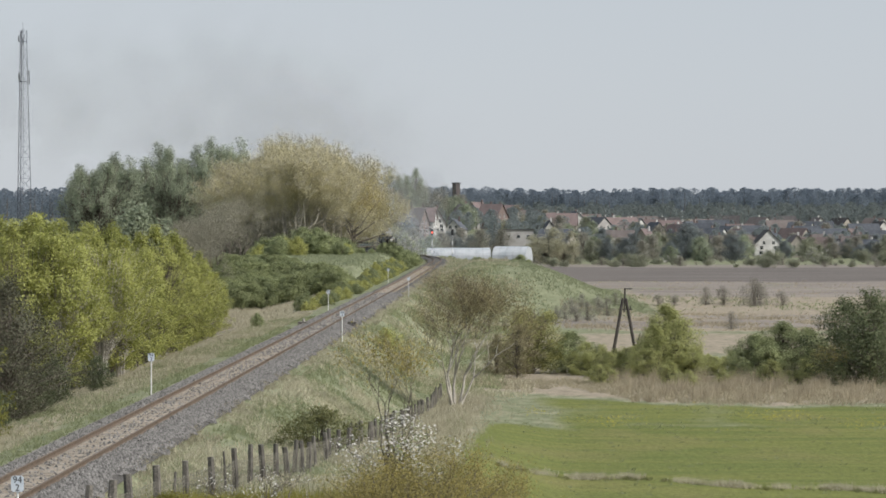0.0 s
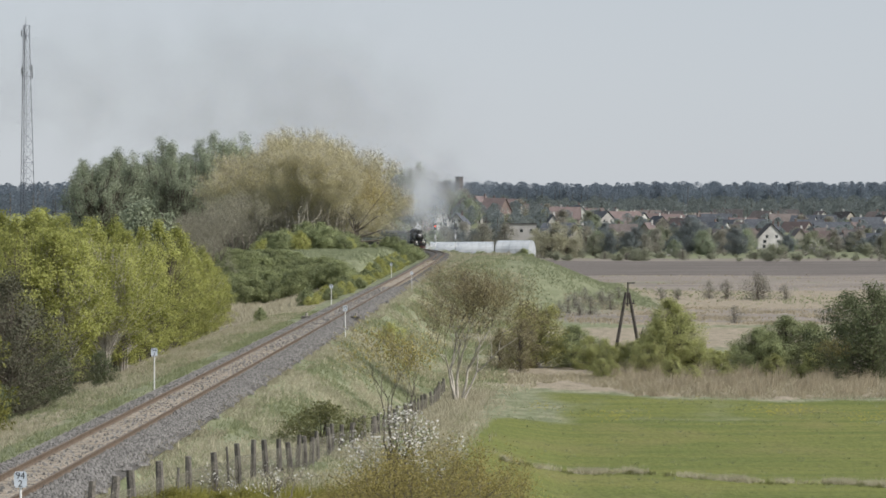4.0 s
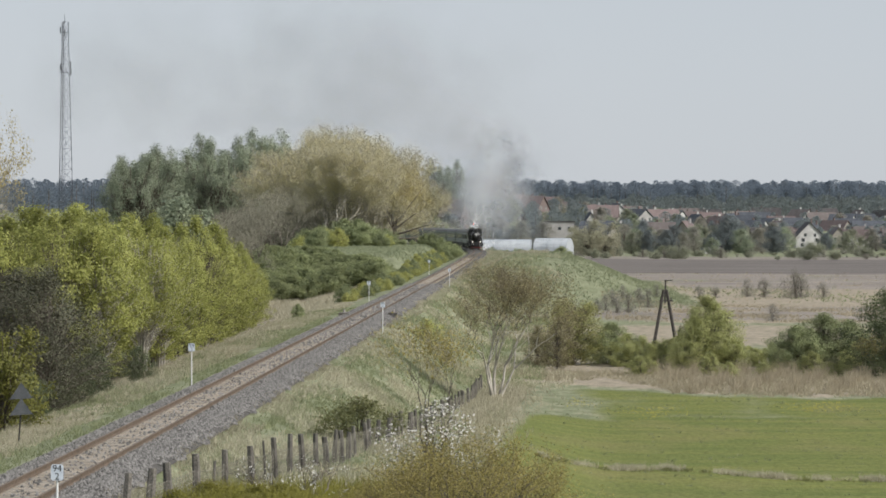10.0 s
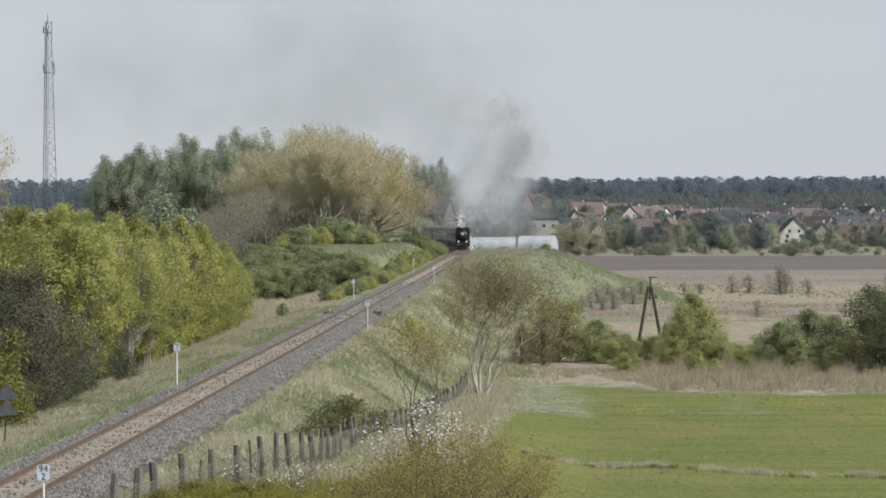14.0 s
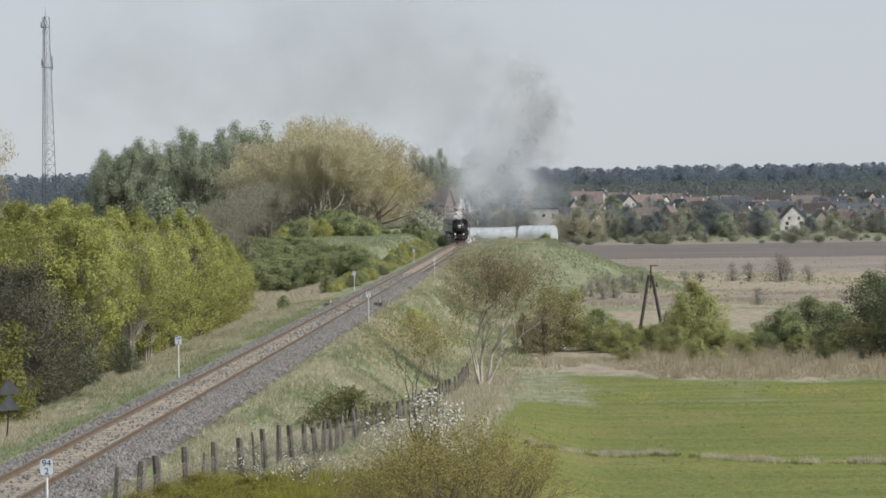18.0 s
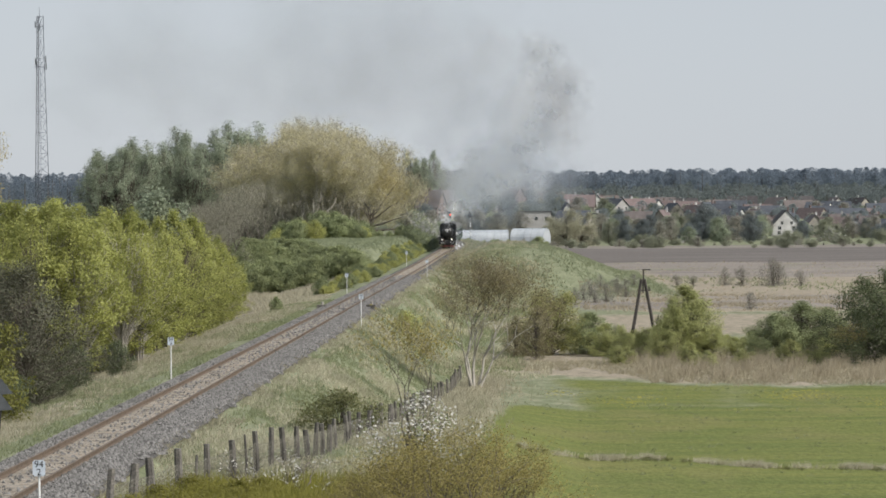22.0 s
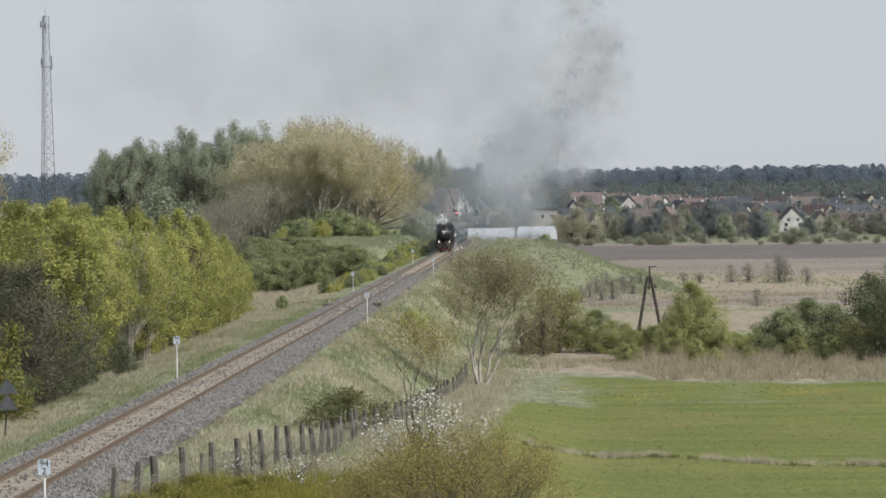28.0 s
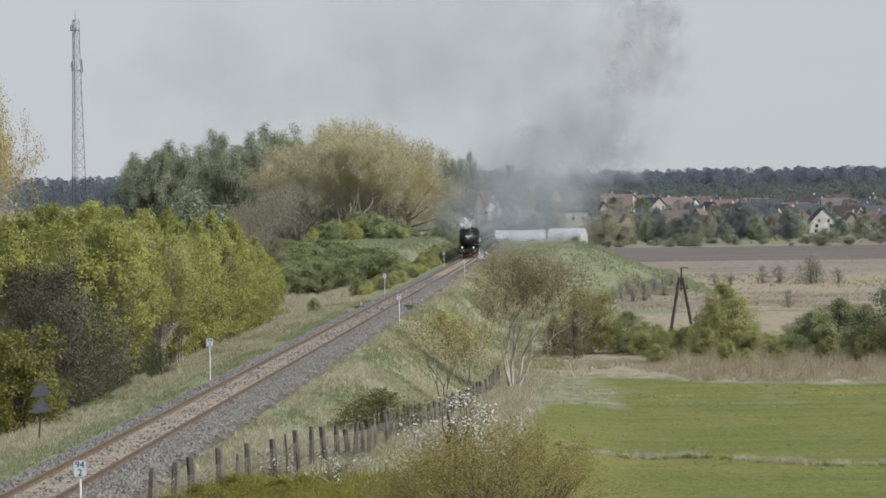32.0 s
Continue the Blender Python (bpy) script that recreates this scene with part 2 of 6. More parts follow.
L_SHRUB = leafy("fresh_shrub_leaves", (0.2, 0.235, 0.122), (0.365, 0.4, 0.208))
L_SALLOW = leafy("pale_sallow_leaves", (0.305, 0.325, 0.138), (0.5, 0.512, 0.235), through_light=0.56)
L_EDGE = leafy("deep_yellow_green_leaves", (0.13, 0.138, 0.038), (0.30, 0.295, 0.085))
L_BRIGHT = leafy("bright_fresh_leaves", (0.345, 0.36, 0.125), (0.56, 0.56, 0.22), through_light=0.55)
# Pale green with extra blue in the colour, standing in for village haze.
L_PALE = leafy("pale_garden_leaves", (0.235, 0.25, 0.18), (0.34, 0.354, 0.262), through_light=0.6)
L_CREAM = leafy("cream_budding_leaves", (0.34, 0.335, 0.24), (0.48, 0.468, 0.345), through_light=0.58)
L_OLIVE = leafy("fresh_olive_leaves", (0.215, 0.22, 0.088), (0.39, 0.385, 0.155), through_light=0.5)
L_GOLD = leafy("golden_shrub_leaves", (0.142, 0.14, 0.03), (0.295, 0.273, 0.063))
L_BUSH = leafy("olive_budding_leaves", (0.225, 0.195, 0.068), (0.42, 0.36, 0.135))
L_RUSSET = leafy("russet_young_leaves", (0.2, 0.182, 0.105), (0.345, 0.312, 0.185))
L_SLOPE = leafy("deep_fresh_shrub_leaves", (0.18, 0.21, 0.105), (0.36, 0.39, 0.195))
L_BARE = leafy("bare_brown_twigs", (0.19, 0.185, 0.13), (0.31, 0.305, 0.215))
L_THORN = leafy("brown_thorn_leaves", (0.19, 0.166, 0.09), (0.33, 0.285, 0.155))
L_MARSH = leafy("deep_green_marsh_leaves", (0.085, 0.11, 0.055), (0.20, 0.225, 0.12))
BLOOM_FAR = leafy("dull_white_bloom", (0.34, 0.335, 0.31), (0.5, 0.49, 0.46), 0.6, 0.3)
BLOSSOM = leafy("white_blossom", (0.62, 0.60, 0.56), (0.85, 0.83, 0.80), 0.6, 0.3)
GRASS_GREEN = leafy("green_grass_blades", (0.178, 0.203, 0.108), (0.315, 0.335, 0.192))
GRASS_MOUND = leafy("cool_green_grass_blades", (0.215, 0.245, 0.15), (0.34, 0.36, 0.225))
GRASS_DRY = leafy("dry_straw_blades", (0.33, 0.305, 0.21), (0.55, 0.51, 0.38))
DULL_STRAW = leafy("dull_trampled_straw", (0.25, 0.225, 0.152), (0.42, 0.378, 0.268))
REED = leafy("dry_reed_stems", (0.335, 0.29, 0.2), (0.52, 0.455, 0.33), through_light=0.5)


# ---- mesh helpers ----
class Geo:
    """Vertices and faces of one part."""
    def __init__(self):
        self.v, self.f = [], []

    def box(self, cx, cy, cz, sx, sy, sz, m=None):
        k = len(self.v)
        for dx, dy, dz in ((-1, -1, -1), (1, -1, -1), (1, 1, -1), (-1, 1, -1), (-1, -1, 1), (1, -1, 1), (1, 1, 1), (-1, 1, 1)):
            q = Vector((cx + dx * sx / 2, cy + dy * sy / 2, cz + dz * sz / 2))
            self.v.append(tuple(m @ q if m else q))
        self.f += [tuple(k + i for i in q) for q in ((0, 3, 2, 1), (4, 5, 6, 7), (0, 1, 5, 4), (1, 2, 6, 5), (2, 3, 7, 6), (3, 0, 4, 7))]
        return self

    def tube(self, path, radii, sides=6, caps=True):
        k, path = len(self.v), [Vector(q) for q in path]
        for i, q in enumerate(path):
            d = (path[min(i + 1, len(path) - 1)] - path[max(i - 1, 0)]).normalized()
            a = d.cross(Vector((0.13, 0.31, 0.94)) if abs(d.z) < 0.9 else Vector((1, 0, 0.1))).normalized()
            b = d.cross(a)
            for j in range(sides):
                w = 2 * math.pi * j / sides
                self.v.append(tuple(q + (a * math.cos(w) + b * math.sin(w)) * radii[i]))
        for i in range(len(path) - 1):
            for j in range(sides):
                j2 = (j + 1) % sides
                self.f.append((k + i * sides + j, k + i * sides + j2, k + (i + 1) * sides + j2, k + (i + 1) * sides + j))
        if caps:
            self.f.append(tuple(k + j for j in reversed(range(sides))))
            self.f.append(tuple(k + (len(path) - 1) * sides + j for j in range(sides)))
        return self

    def rod(self, p, q, r, sides=6):
        return self.tube([p, q], [r, r], sides)

    def prism(self, outline, axis_a, axis_b, start, end):
        """An outline of (a, b) pushed along from start to end."""
        k, n = len(self.v), len(outline)
        for base in (start, end):
            for a, b in outline:
                self.v.append(tuple(Vector(base) + Vector(axis_a) * a + Vector(axis_b) * b))
        self.f += [(k + i, k + (i + 1) % n, k + n + (i + 1) % n, k + n + i) for i in range(n)]
        self.f += [tuple(k + i for i in reversed(range(n))), tuple(k + n + i for i in range(n))]
        return self

    def mesh(self, name, material, smooth=False):
        me = bpy.data.meshes.new(name)
        me.from_pydata(self.v, [], self.f)
        me.materials.append(material)
        if smooth:
            me.shade_smooth()
        return me


def cards(name, centres, normals, along, widths, lengths, material, diamond=True):
    """Leaves or blades: one small four-cornered sheet each, slightly folded."""
    centres, n = np.asarray(centres, float), len(centres)
    across = np.cross(normals, along)
    across /= np.linalg.norm(across, axis=1, keepdims=True) + 1e-9
    w, h = across * widths[:, None] / 2, along * lengths[:, None] / 2
    fold = normals * (widths * 0.18)[:, None]
    if diamond:
        pts = np.stack([centres - h, centres + w + fold, centres + h, centres - w + fold], 1)
    else:
        pts = np.stack([centres - h - w, centres - h + w, centres + h + w * 0.15, centres + h - w * 0.15], 1)
    me = bpy.data.meshes.new(name)
    me.vertices.add(4 * n)
    me.vertices.foreach_set("co", pts.reshape(-1).astype(np.float32))
    me.loops.add(4 * n)
    me.loops.foreach_set("vertex_index", np.arange(4 * n, dtype=np.int32))
    me.polygons.add(n)
    me.polygons.foreach_set("loop_start", np.arange(0, 4 * n, 4, dtype=np.int32))
    me.update(calc_edges=True)
    me.materials.append(material)
    return me


def thing(name, m, label, category, group="", kind=""):
    ob = new(name)
    ob.empty_display_size = 0.3
    ob.matrix_basis = m
    return tagged(ob, label, category, group, kind)


def part(name, mesh, parent, label="", m=None):
    ob = new(name, mesh)
    ob.parent = parent
    if m is not None:
        ob.matrix_basis = m
    return tagged(ob, label)


def smooth01(a, b, v):
    t = np.clip((np.asarray(v, float) - a) / (b - a), 0, 1)
    return t * t * (3 - 2 * t)


# ---- the lie of the land ----
def track_x(y):
    """The track's middle: dead straight, then easing into a curve to the left."""
    y = np.asarray(y, float)
    u = np.clip(y - 830, 0, 290)
    v = np.clip(y - 1120, 0, 900)
    return -14.474 + 0.01519 * y - 8.7e-7 * u ** 3 - 0.2195 * v - 0.00063 * v * v


def track_z(y):
    return 0.0016 * np.clip(np.asarray(y, float) - 600, 0, 900)


def fence_x(y):
    y = np.asarray(y, float)
    return -5.8 + 0.029 * (y - 100) + 12 * (1 - smooth01(20, 60, y))


def ground(x, y):
    x, y = np.asarray(x, float), np.asarray(y, float)
    u, zr = x - track_x(y), track_z(y)
    rough = 0.06 * np.sin(x * 0.9 + y * 0.23) * np.sin(y * 0.31 - x * 0.37) + 0.03 * np.sin(x * 2.3 + 1.3) * np.sin(y * 0.83)
    plain = -4.3 + 13 * smooth01(1600, 2500, y) + 2.0 * smooth01(900, 1300, y) * smooth01(60, -60, x) + 9.0 * smooth01(1480, 1760, y) * smooth01(130, 10, x) * (1 - smooth01(1850, 2150, y))
    # the near bank, which falls away along the fence towards the meadow
    bank = np.interp(y, [-80, 0, 20, 40, 60, 80, 100, 119, 138, 200, 270, 340], [5.8, 5.8, 4.8, 3.5, 2.4, 1.7, 1.1, 0.45, -0.35, -2.4, -4.0, -4.3])
    bank = np.maximum(bank, plain)
    fx = fence_x(y)
    edge = np.interp(y, [-80, 0, 60, 100, 150, 270], [8.0, 6.0, 3.2, 0.5, -3.2, 0.3])
    right = bank + (plain - bank) * smooth01(edge, edge + 8, x)
    z_r = (zr - 0.75) + (right - (zr - 0.75)) * smooth01(3.1, np.maximum(7.0, np.minimum(9.0, fx - track_x(y))) + 16 * smooth01(470, 620, y), u)
    left = np.minimum(zr - 0.75 - 0.10 * np.clip(-u - 3.2, 0, 40) - 0.16 * np.clip(-u - 7, 0, 60), 99)
    z_l = np.maximum(left, plain)
    z = np.where(u > 0, z_r, z_l) + rough * smooth01(3.0, 5.0, np.abs(u)) * (1 - smooth01(1.5, 5, x - fx))
    # grassy mounds on either side of the line farther on
    m_r = smooth01(3.2, 10.0, u) * (1 - smooth01(10, 32, x)) * smooth01(540, 640, y) * (1 - smooth01(720, 840, y))
    m_l = smooth01(-4.2, -9.5, u) * (1 - smooth01(-24, -45, u)) * smooth01(606, 680, y) * (1 - smooth01(850, 950, y))
    z = z + m_r * (1.65 - z) + m_l * (2.0 - z)
    # the trackbed itself
    bed = zr - 0.28 - 0.5 * smooth01(1.55, 3.0, np.abs(u))
    return np.where(np.abs(u) < 3.0, bed - 0.05, z)


# ---- ground: one sheet to the horizon ----
def ground_material():
    m = bpy.data.materials.new("spring_ground")
    m.use_nodes = True
    n, l = m.node_tree.nodes, m.node_tree.links
    p = n["Principled BSDF"]
    p.inputs["Roughness"].default_value = 0.95
    p.inputs["Specular IOR Level"].default_value = 0.1
    co, at, sep = n.new("ShaderNodeTexCoord"), n.new("ShaderNodeAttribute"), n.new("ShaderNodeSeparateColor")
    at.attribute_name = "cover"
    l.new(at.outputs["Color"], sep.inputs[0])

    def noise_at(scale, detail=4, stretch=(1, 1, 1)):
        mp, t = n.new("ShaderNodeMapping"), n.new("ShaderNodeTexNoise")
        mp.inputs["Scale"].default_value = stretch
        t.inputs["Scale"].default_value, t.inputs["Detail"].default_value = scale, detail
        l.new(co.outputs["Object"], mp.inputs["Vector"])
        l.new(mp.outputs[0], t.inputs["Vector"])
        return t.outputs["Fac"]

    def blend(a, b, lo, hi, fac):
        r, mx = n.new("ShaderNodeMapRange"), n.new("ShaderNodeMix")
        r.inputs["From Min"].default_value, r.inputs["From Max"].default_value = lo, hi
        l.new(fac, r.inputs["Value"])
        mx.data_type = "RGBA"
        l.new(r.outputs[0], mx.inputs["Factor"])
        for key, c in (("A", a), ("B", b)):
            if isinstance(c, tuple):
                mx.inputs[key].default_value = (*c, 1)
            else:
                l.new(c, mx.inputs[key])
        return mx.outputs["Result"]

    def masked(mask, jitter):
        add = n.new("ShaderNodeMath")
        add.operation = "MULTIPLY_ADD"
        l.new(jitter, add.inputs[0])
        add.inputs[1].default_value = 0.7
        l.new(mask, add.inputs[2])
        return add.outputs[0]

    broad, mid, fine = noise_at(0.13, 4, (1, 0.35, 1)), noise_at(0.9, 4, (1, 0.3, 1)), noise_at(5.0, 3, (1, 0.3, 1))
    streak = noise_at(0.22, 5, (0.22, 1.3, 1))
    grass = blend((0.146, 0.163, 0.094), (0.22, 0.232, 0.146), 0.35, 0.65, mid)
    straw = blend((0.225, 0.193, 0.145), (0.325, 0.283, 0.217), 0.3, 0.7, mid)
    lawn = blend(blend((0.108, 0.131, 0.038), (0.156, 0.166, 0.05), 0.35, 0.65, streak), (0.178, 0.166, 0.066), 0.55, 0.78, broad)
    soil = blend((0.104, 0.093, 0.085), (0.17, 0.153, 0.14), 0.3, 0.7, noise_at(0.05, 5, (0.5, 2.5, 1)))
    stubble = blend((0.158, 0.14, 0.124), (0.27, 0.24, 0.208), 0.3, 0.7, noise_at(0.06, 5, (0.5, 2.0, 1)))
    c = blend(grass, straw, 0.70, 1.0, masked(sep.outputs[1], mid))
    c = blend(c, lawn, 0.75, 0.95, masked(sep.outputs[0], broad))
    c = blend(c, stubble, 0.75, 0.95, masked(at.outputs["Alpha"], broad))
    c = blend(c, soil, 0.75, 0.95, masked(sep.outputs[2], broad))
    tone = n.new("ShaderNodeHueSaturation")
    r = n.new("ShaderNodeMapRange")
    r.inputs["From Min"].default_value, r.inputs["From Max"].default_value = 0.3, 0.7
    r.inputs["To Min"].default_value, r.inputs["To Max"].default_value = 0.8, 1.2
    l.new(fine, r.inputs["Value"])
    l.new(r.outputs[0], tone.inputs["Value"])
    l.new(c, tone.inputs["Color"])
    l.new(tone.outputs[0], p.inputs["Base Color"])
    bp = n.new("ShaderNodeBump")
    bp.inputs["Strength"].default_value, bp.inputs["Distance"].default_value = 0.6, 0.12
    l.new(fine, bp.inputs["Height"])
    l.new(bp.outputs[0], p.inputs["Normal"])
    return m


def sheet(name, us, ys, height, material):
    """A sheet over offsets from the track and distances along it."""
    Y, U = np.meshgrid(ys, us, indexing="ij")
    X = U + track_x(Y)
    Z = height(X, Y)
    a, b = Y.shape
    i = np.arange(a * b).reshape(a, b)
    quads = np.stack([i[:-1, :-1], i[:-1, 1:], i[1:, 1:], i[1:, :-1]], -1).reshape(-1, 4)
    me = bpy.data.meshes.new(name)
    me.vertices.add(a * b)
    me.vertices.foreach_set("co", np.stack([X, Y, Z], -1).reshape(-1).astype(np.float32))
    me.loops.add(len(quads) * 4)
    me.loops.foreach_set("vertex_index", quads.reshape(-1).astype(np.int32))
    me.polygons.add(len(quads))
    me.polygons.foreach_set("loop_start", np.arange(0, len(quads) * 4, 4, dtype=np.int32))
    me.update(calc_edges=True)
    me.shade_smooth()
    me.materials.append(material)
    return me, X.reshape(-1), Y.reshape(-1)


def make_ground():
    us = np.unique(np.concatenate([np.linspace(-3, 3, 13), np.linspace(3, 24, 29), -np.linspace(3, 24, 29), np.linspace(24, 80, 29), -np.linspace(24, 80, 29),
                                   np.linspace(80, 400, 17), -np.linspace(80, 400, 17), [700, 1500, 3500], [-700, -1500, -3500]]))
    ys = np.unique(np.concatenate([np.linspace(-400, -60, 8), np.linspace(-60, 60, 31), np.linspace(60, 340, 141), np.linspace(340, 860, 131),
                                   np.linspace(860, 1700, 85), np.linspace(1700, 2600, 31), [2800, 3200, 3800, 4600]]))
    me, x, y = sheet("ground", us, ys, ground, ground_material())
    u, fx = x - track_x(y), fence_x(y)
    yy = y + 3 * np.sin(x * 0.33) + 2 * np.sin(x * 0.87 + 1)
    marsh = yy - 20 * smooth01(14, 6, x)
    meadow = smooth01(fx + 1.5, fx + 6.0, x) * smooth01(66, 92, y) * (1 - smooth01(250, 264, yy))
    meadow = np.maximum(meadow, 0.68 * smooth01(3.0, 9.0, x) * smooth01(246, 262, yy) * (1 - smooth01(284, 296, marsh)))
    dry = (0.33 + 0.22 * (u < -4.5)) * smooth01(3, 4.5, np.abs(u)) * (y < 480)
    dry = np.maximum(dry, 0.55 * smooth01(fx - 1.5, fx + 0.5, x) * (1 - smooth01(fx + 2.5, fx + 6, x)) * smooth01(150, 200, y) * (y < 330))
    dry = np.maximum(dry, 0.75 * smooth01(284, 297, marsh) * (1 - smooth01(345, 400, y)) * smooth01(-1.0, 3.0, x))
    dry = np.maximum(dry, 0.68 * smooth01(9, 13, u) * smooth01(370, 420, y) * (1 - smooth01(470, 500, y)))
    dry = np.maximum(dry, 0.95 * smooth01(20, 32, u) * smooth01(480, 500, y) * (1 - smooth01(760, 830, y)))
    dry = np.maximum(dry, 0.95 * smooth01(-8, -11, u) * smooth01(400, 440, y) * (1 - smooth01(596, 618, y)))
    mound = smooth01(4.0, 8.5, u) * (1 - smooth01(24, 38, x)) * smooth01(540, 600, y) * (1 - smooth01(760, 840, y))
    dry = dry * (1 - mound) + 0.2 * mound
    soil = smooth01(10, 22, u) * smooth01(890, 960, y) * (1 - smooth01(1215, 1240, y))
    brown = smooth01(14, 22, u) * (0.6 * smooth01(490, 510, y) * (1 - smooth01(572, 600, y)) + 0.65 * smooth01(690, 740, y) * (1 - smooth01(1300, 1350, y))) * (1 - mound)
    cover = np.stack([meadow, dry, soil, brown], -1)
    me.color_attributes.new("cover", "FLOAT_COLOR", "POINT")
    me.color_attributes["cover"].data.foreach_set("color", cover.reshape(-1).astype(np.float32))
    tagged(new("ground", me), "gently rolling ground with meadow, straw, ploughed field and grassy banks", "ground", kind="structure")


make_ground()


# ---- the railway: ballast bed, sleepers and rails ----
def make_track():
    def bed(x, y):
        u = np.abs(x - track_x(y))
        return track_z(y) - 0.19 - 0.62 * smooth01(1.5, 3.1, u)
    us = np.concatenate([-np.linspace(2.1, 0, 16), np.linspace(0.2, 2.3, 17)])
    ys = np.unique(np.concatenate([np.linspace(-60, 90, 40), np.linspace(90, 300, 141), np.linspace(300, 1500, 301)]))
    me, _, _ = sheet("ballast_bed", us, ys, bed, BALLAST)
    line = tagged(new("railway_track", me), "single railway track with rusty rails on grey stone ballast", "railway track", kind="structure")
    # blown sand and fines between the rails, almost level with the sleepers
    fill = sheet("sand_fill", np.linspace(-0.73, 0.73, 9), np.unique(np.concatenate([np.linspace(-60, 86, 30), np.linspace(86, 330, 700), np.linspace(330, 790, 120)])),
                 lambda x, y: track_z(y) - 0.178 + 0.012 * np.sin(y * 4.1 + x * 3) * np.sin(x * 5.3 - y * 2.2) + 0.006 * np.sin(y * 10.13), SAND)[0]
    tagged(part("sand_fill", fill, line), "tan sand and fines between the rails", kind="stuff")
    # rails, each one long bar of rail section
    section = [(-0.075, -0.17), (0.075, -0.17), (0.07, -0.15), (0.012, -0.13), (0.012, -0.05), (0.036, -0.035), (0.036, -0.004), (0.028, 0.0),
               (-0.028, 0.0), (-0.036, -0.004), (-0.036, -0.035), (-0.012, -0.05), (-0.012, -0.13), (-0.07, -0.15)]
    ys = np.concatenate([np.arange(-60, 780, 6.0), np.arange(780, 1500, 4.0)])
    for side in (-1, 1):
        g, n = Geo(), len(section)
        for y in ys:
            x = float(track_x(y)) + side * 0.785
            g.v += [(x + a * 1.1, float(y), float(track_z(y)) + b) for a, b in section]
        for i in range(len(ys) - 1):
            g.f += [(i * n + j, i * n + (j + 1) % n, (i + 1) * n + (j + 1) % n, (i + 1) * n + j) for j in range(n)]
        me = g.mesh("rail", RUST)
        me.materials.append(RAIL_TOP)
        for poly in me.polygons:
            if poly.normal.z > 0.95 and poly.center.z > -0.02 + float(track_z(poly.center.y)):
                poly.material_index = 1
        part("rail", me, line, "rusty steel rail with a worn head")
    # concrete sleepers: the nearest each by itself, the rest in one
    g = Geo().box(0, 0, 0, 2.5, 0.26, 0.2)
    shared = g.mesh("sleeper", SLEEPER)
    for i in range(300):
        y = 86 + 0.62 * i
        part("sleeper", shared, line, "", pose(float(track_x(y)), y, float(track_z(y)) - 0.265, 0, 0, -0.9))
    rest = Geo()
    for i in range(300, 1150):
        y = 86 + 0.62 * i
        rest.box(float(track_x(y)), y, float(track_z(y)) - (0.265 if i % 3 == 0 else 0.30), 2.5, 0.26, 0.2)
    tagged(part("far_sleepers", rest.mesh("far_sleepers", SLEEPER), line), "concrete sleepers", kind="stuff")
    # loose stones of the ballast on the near stretch
    rng = np.random.default_rng(5)
    n = 115000
    y = 82 + 420 * rng.random(n) ** 1.35
    side = rng.random(n)
    u = np.where(side < 0.68, 0.9 + (1.32 + 0.25 * np.sin(y * 0.9) * np.sin(y * 0.37 + 1)) * rng.random(n), np.where(side < 0.95, -0.92 - 1.05 * rng.random(n), 1.3 * (rng.random(n) - 0.5)))
    x = track_x(y) + u
    lying = rng.random(n) < 0.16        # a few stones lie on the sleepers
    on = np.abs((y - 86) / 0.62 - np.round((y - 86) / 0.62)) * 0.62 < 0.14
    z = bed(x, y) + np.where(np.abs(u) < 0.75, np.where(lying | ~on, 0.022, -0.06), np.where(on & (np.abs(u) < 1.25), np.where(lying, 0.045, -0.06), 0.02))
    size = (0.026 + 0.046 * rng.random(n) ** 1.5) * (1 + 0.5 * smooth01(180, 400, y))
    octa = np.array([(1, 0, 0), (0, 1, 0), (-1, 0, 0), (0, -1, 0), (0, 0, 1.15), (0, 0, -0.6)])
    jit = 1 + 0.5 * (rng.random((n, 6, 1)) - 0.5)
    turn = rng.random(n) * 6.28
    c, s = np.cos(turn)[:, None], np.sin(turn)[:, None]
    v = octa[None] * jit * size[:, None, None]
    v = np.stack([v[..., 0] * c - v[..., 1] * s, v[..., 0] * s + v[..., 1] * c, v[..., 2] + 0.3 * v[..., 0]], -1) + np.stack([x, y, z], -1)[:, None]
    tri = np.array([(0, 1, 4), (1, 2, 4), (2, 3, 4), (3, 0, 4)])
    f = (tri[None] + 6 * np.arange(n)[:, None, None]).reshape(-1)
    me = bpy.data.meshes.new("ballast_stones")
    me.vertices.add(6 * n)
    me.vertices.foreach_set("co", v.reshape(-1).astype(np.float32))
    me.loops.add(len(f))
    me.loops.foreach_set("vertex_index", f.astype(np.int32))
    me.polygons.add(len(f) // 3)
    me.polygons.foreach_set("loop_start", np.arange(0, len(f), 3, dtype=np.int32))
    me.update(calc_edges=True)
    me.materials.append(STONE)
    tagged(part("ballast_stones", me, line), "loose grey ballast stones", kind="stuff")


make_track()


# ---- plants ----
def crown_points(rng, n, height, spread, base, full):
    """Middles of leaf clumps in an egg-shaped, lumpy crown."""
    t = rng.random(n)
    z = height * (base + (1 - base) * t)
    reach = spread * np.sqrt(np.clip(1 - (2 * t ** 0.85 - 0.92) ** 2 * 1.05, 0.02, 1))
    r = reach * rng.random(n) ** full
    w = rng.random(n) * 2 * math.pi
    lump = 1 + 0.2 * np.sin(3 * w + 10 * t + rng.random() * 6) + 0.14 * np.sin(5 * w - 14 * t + rng.random() * 6)
    return np.stack([r * lump * np.cos(w), r * lump * np.sin(w), z], -1)


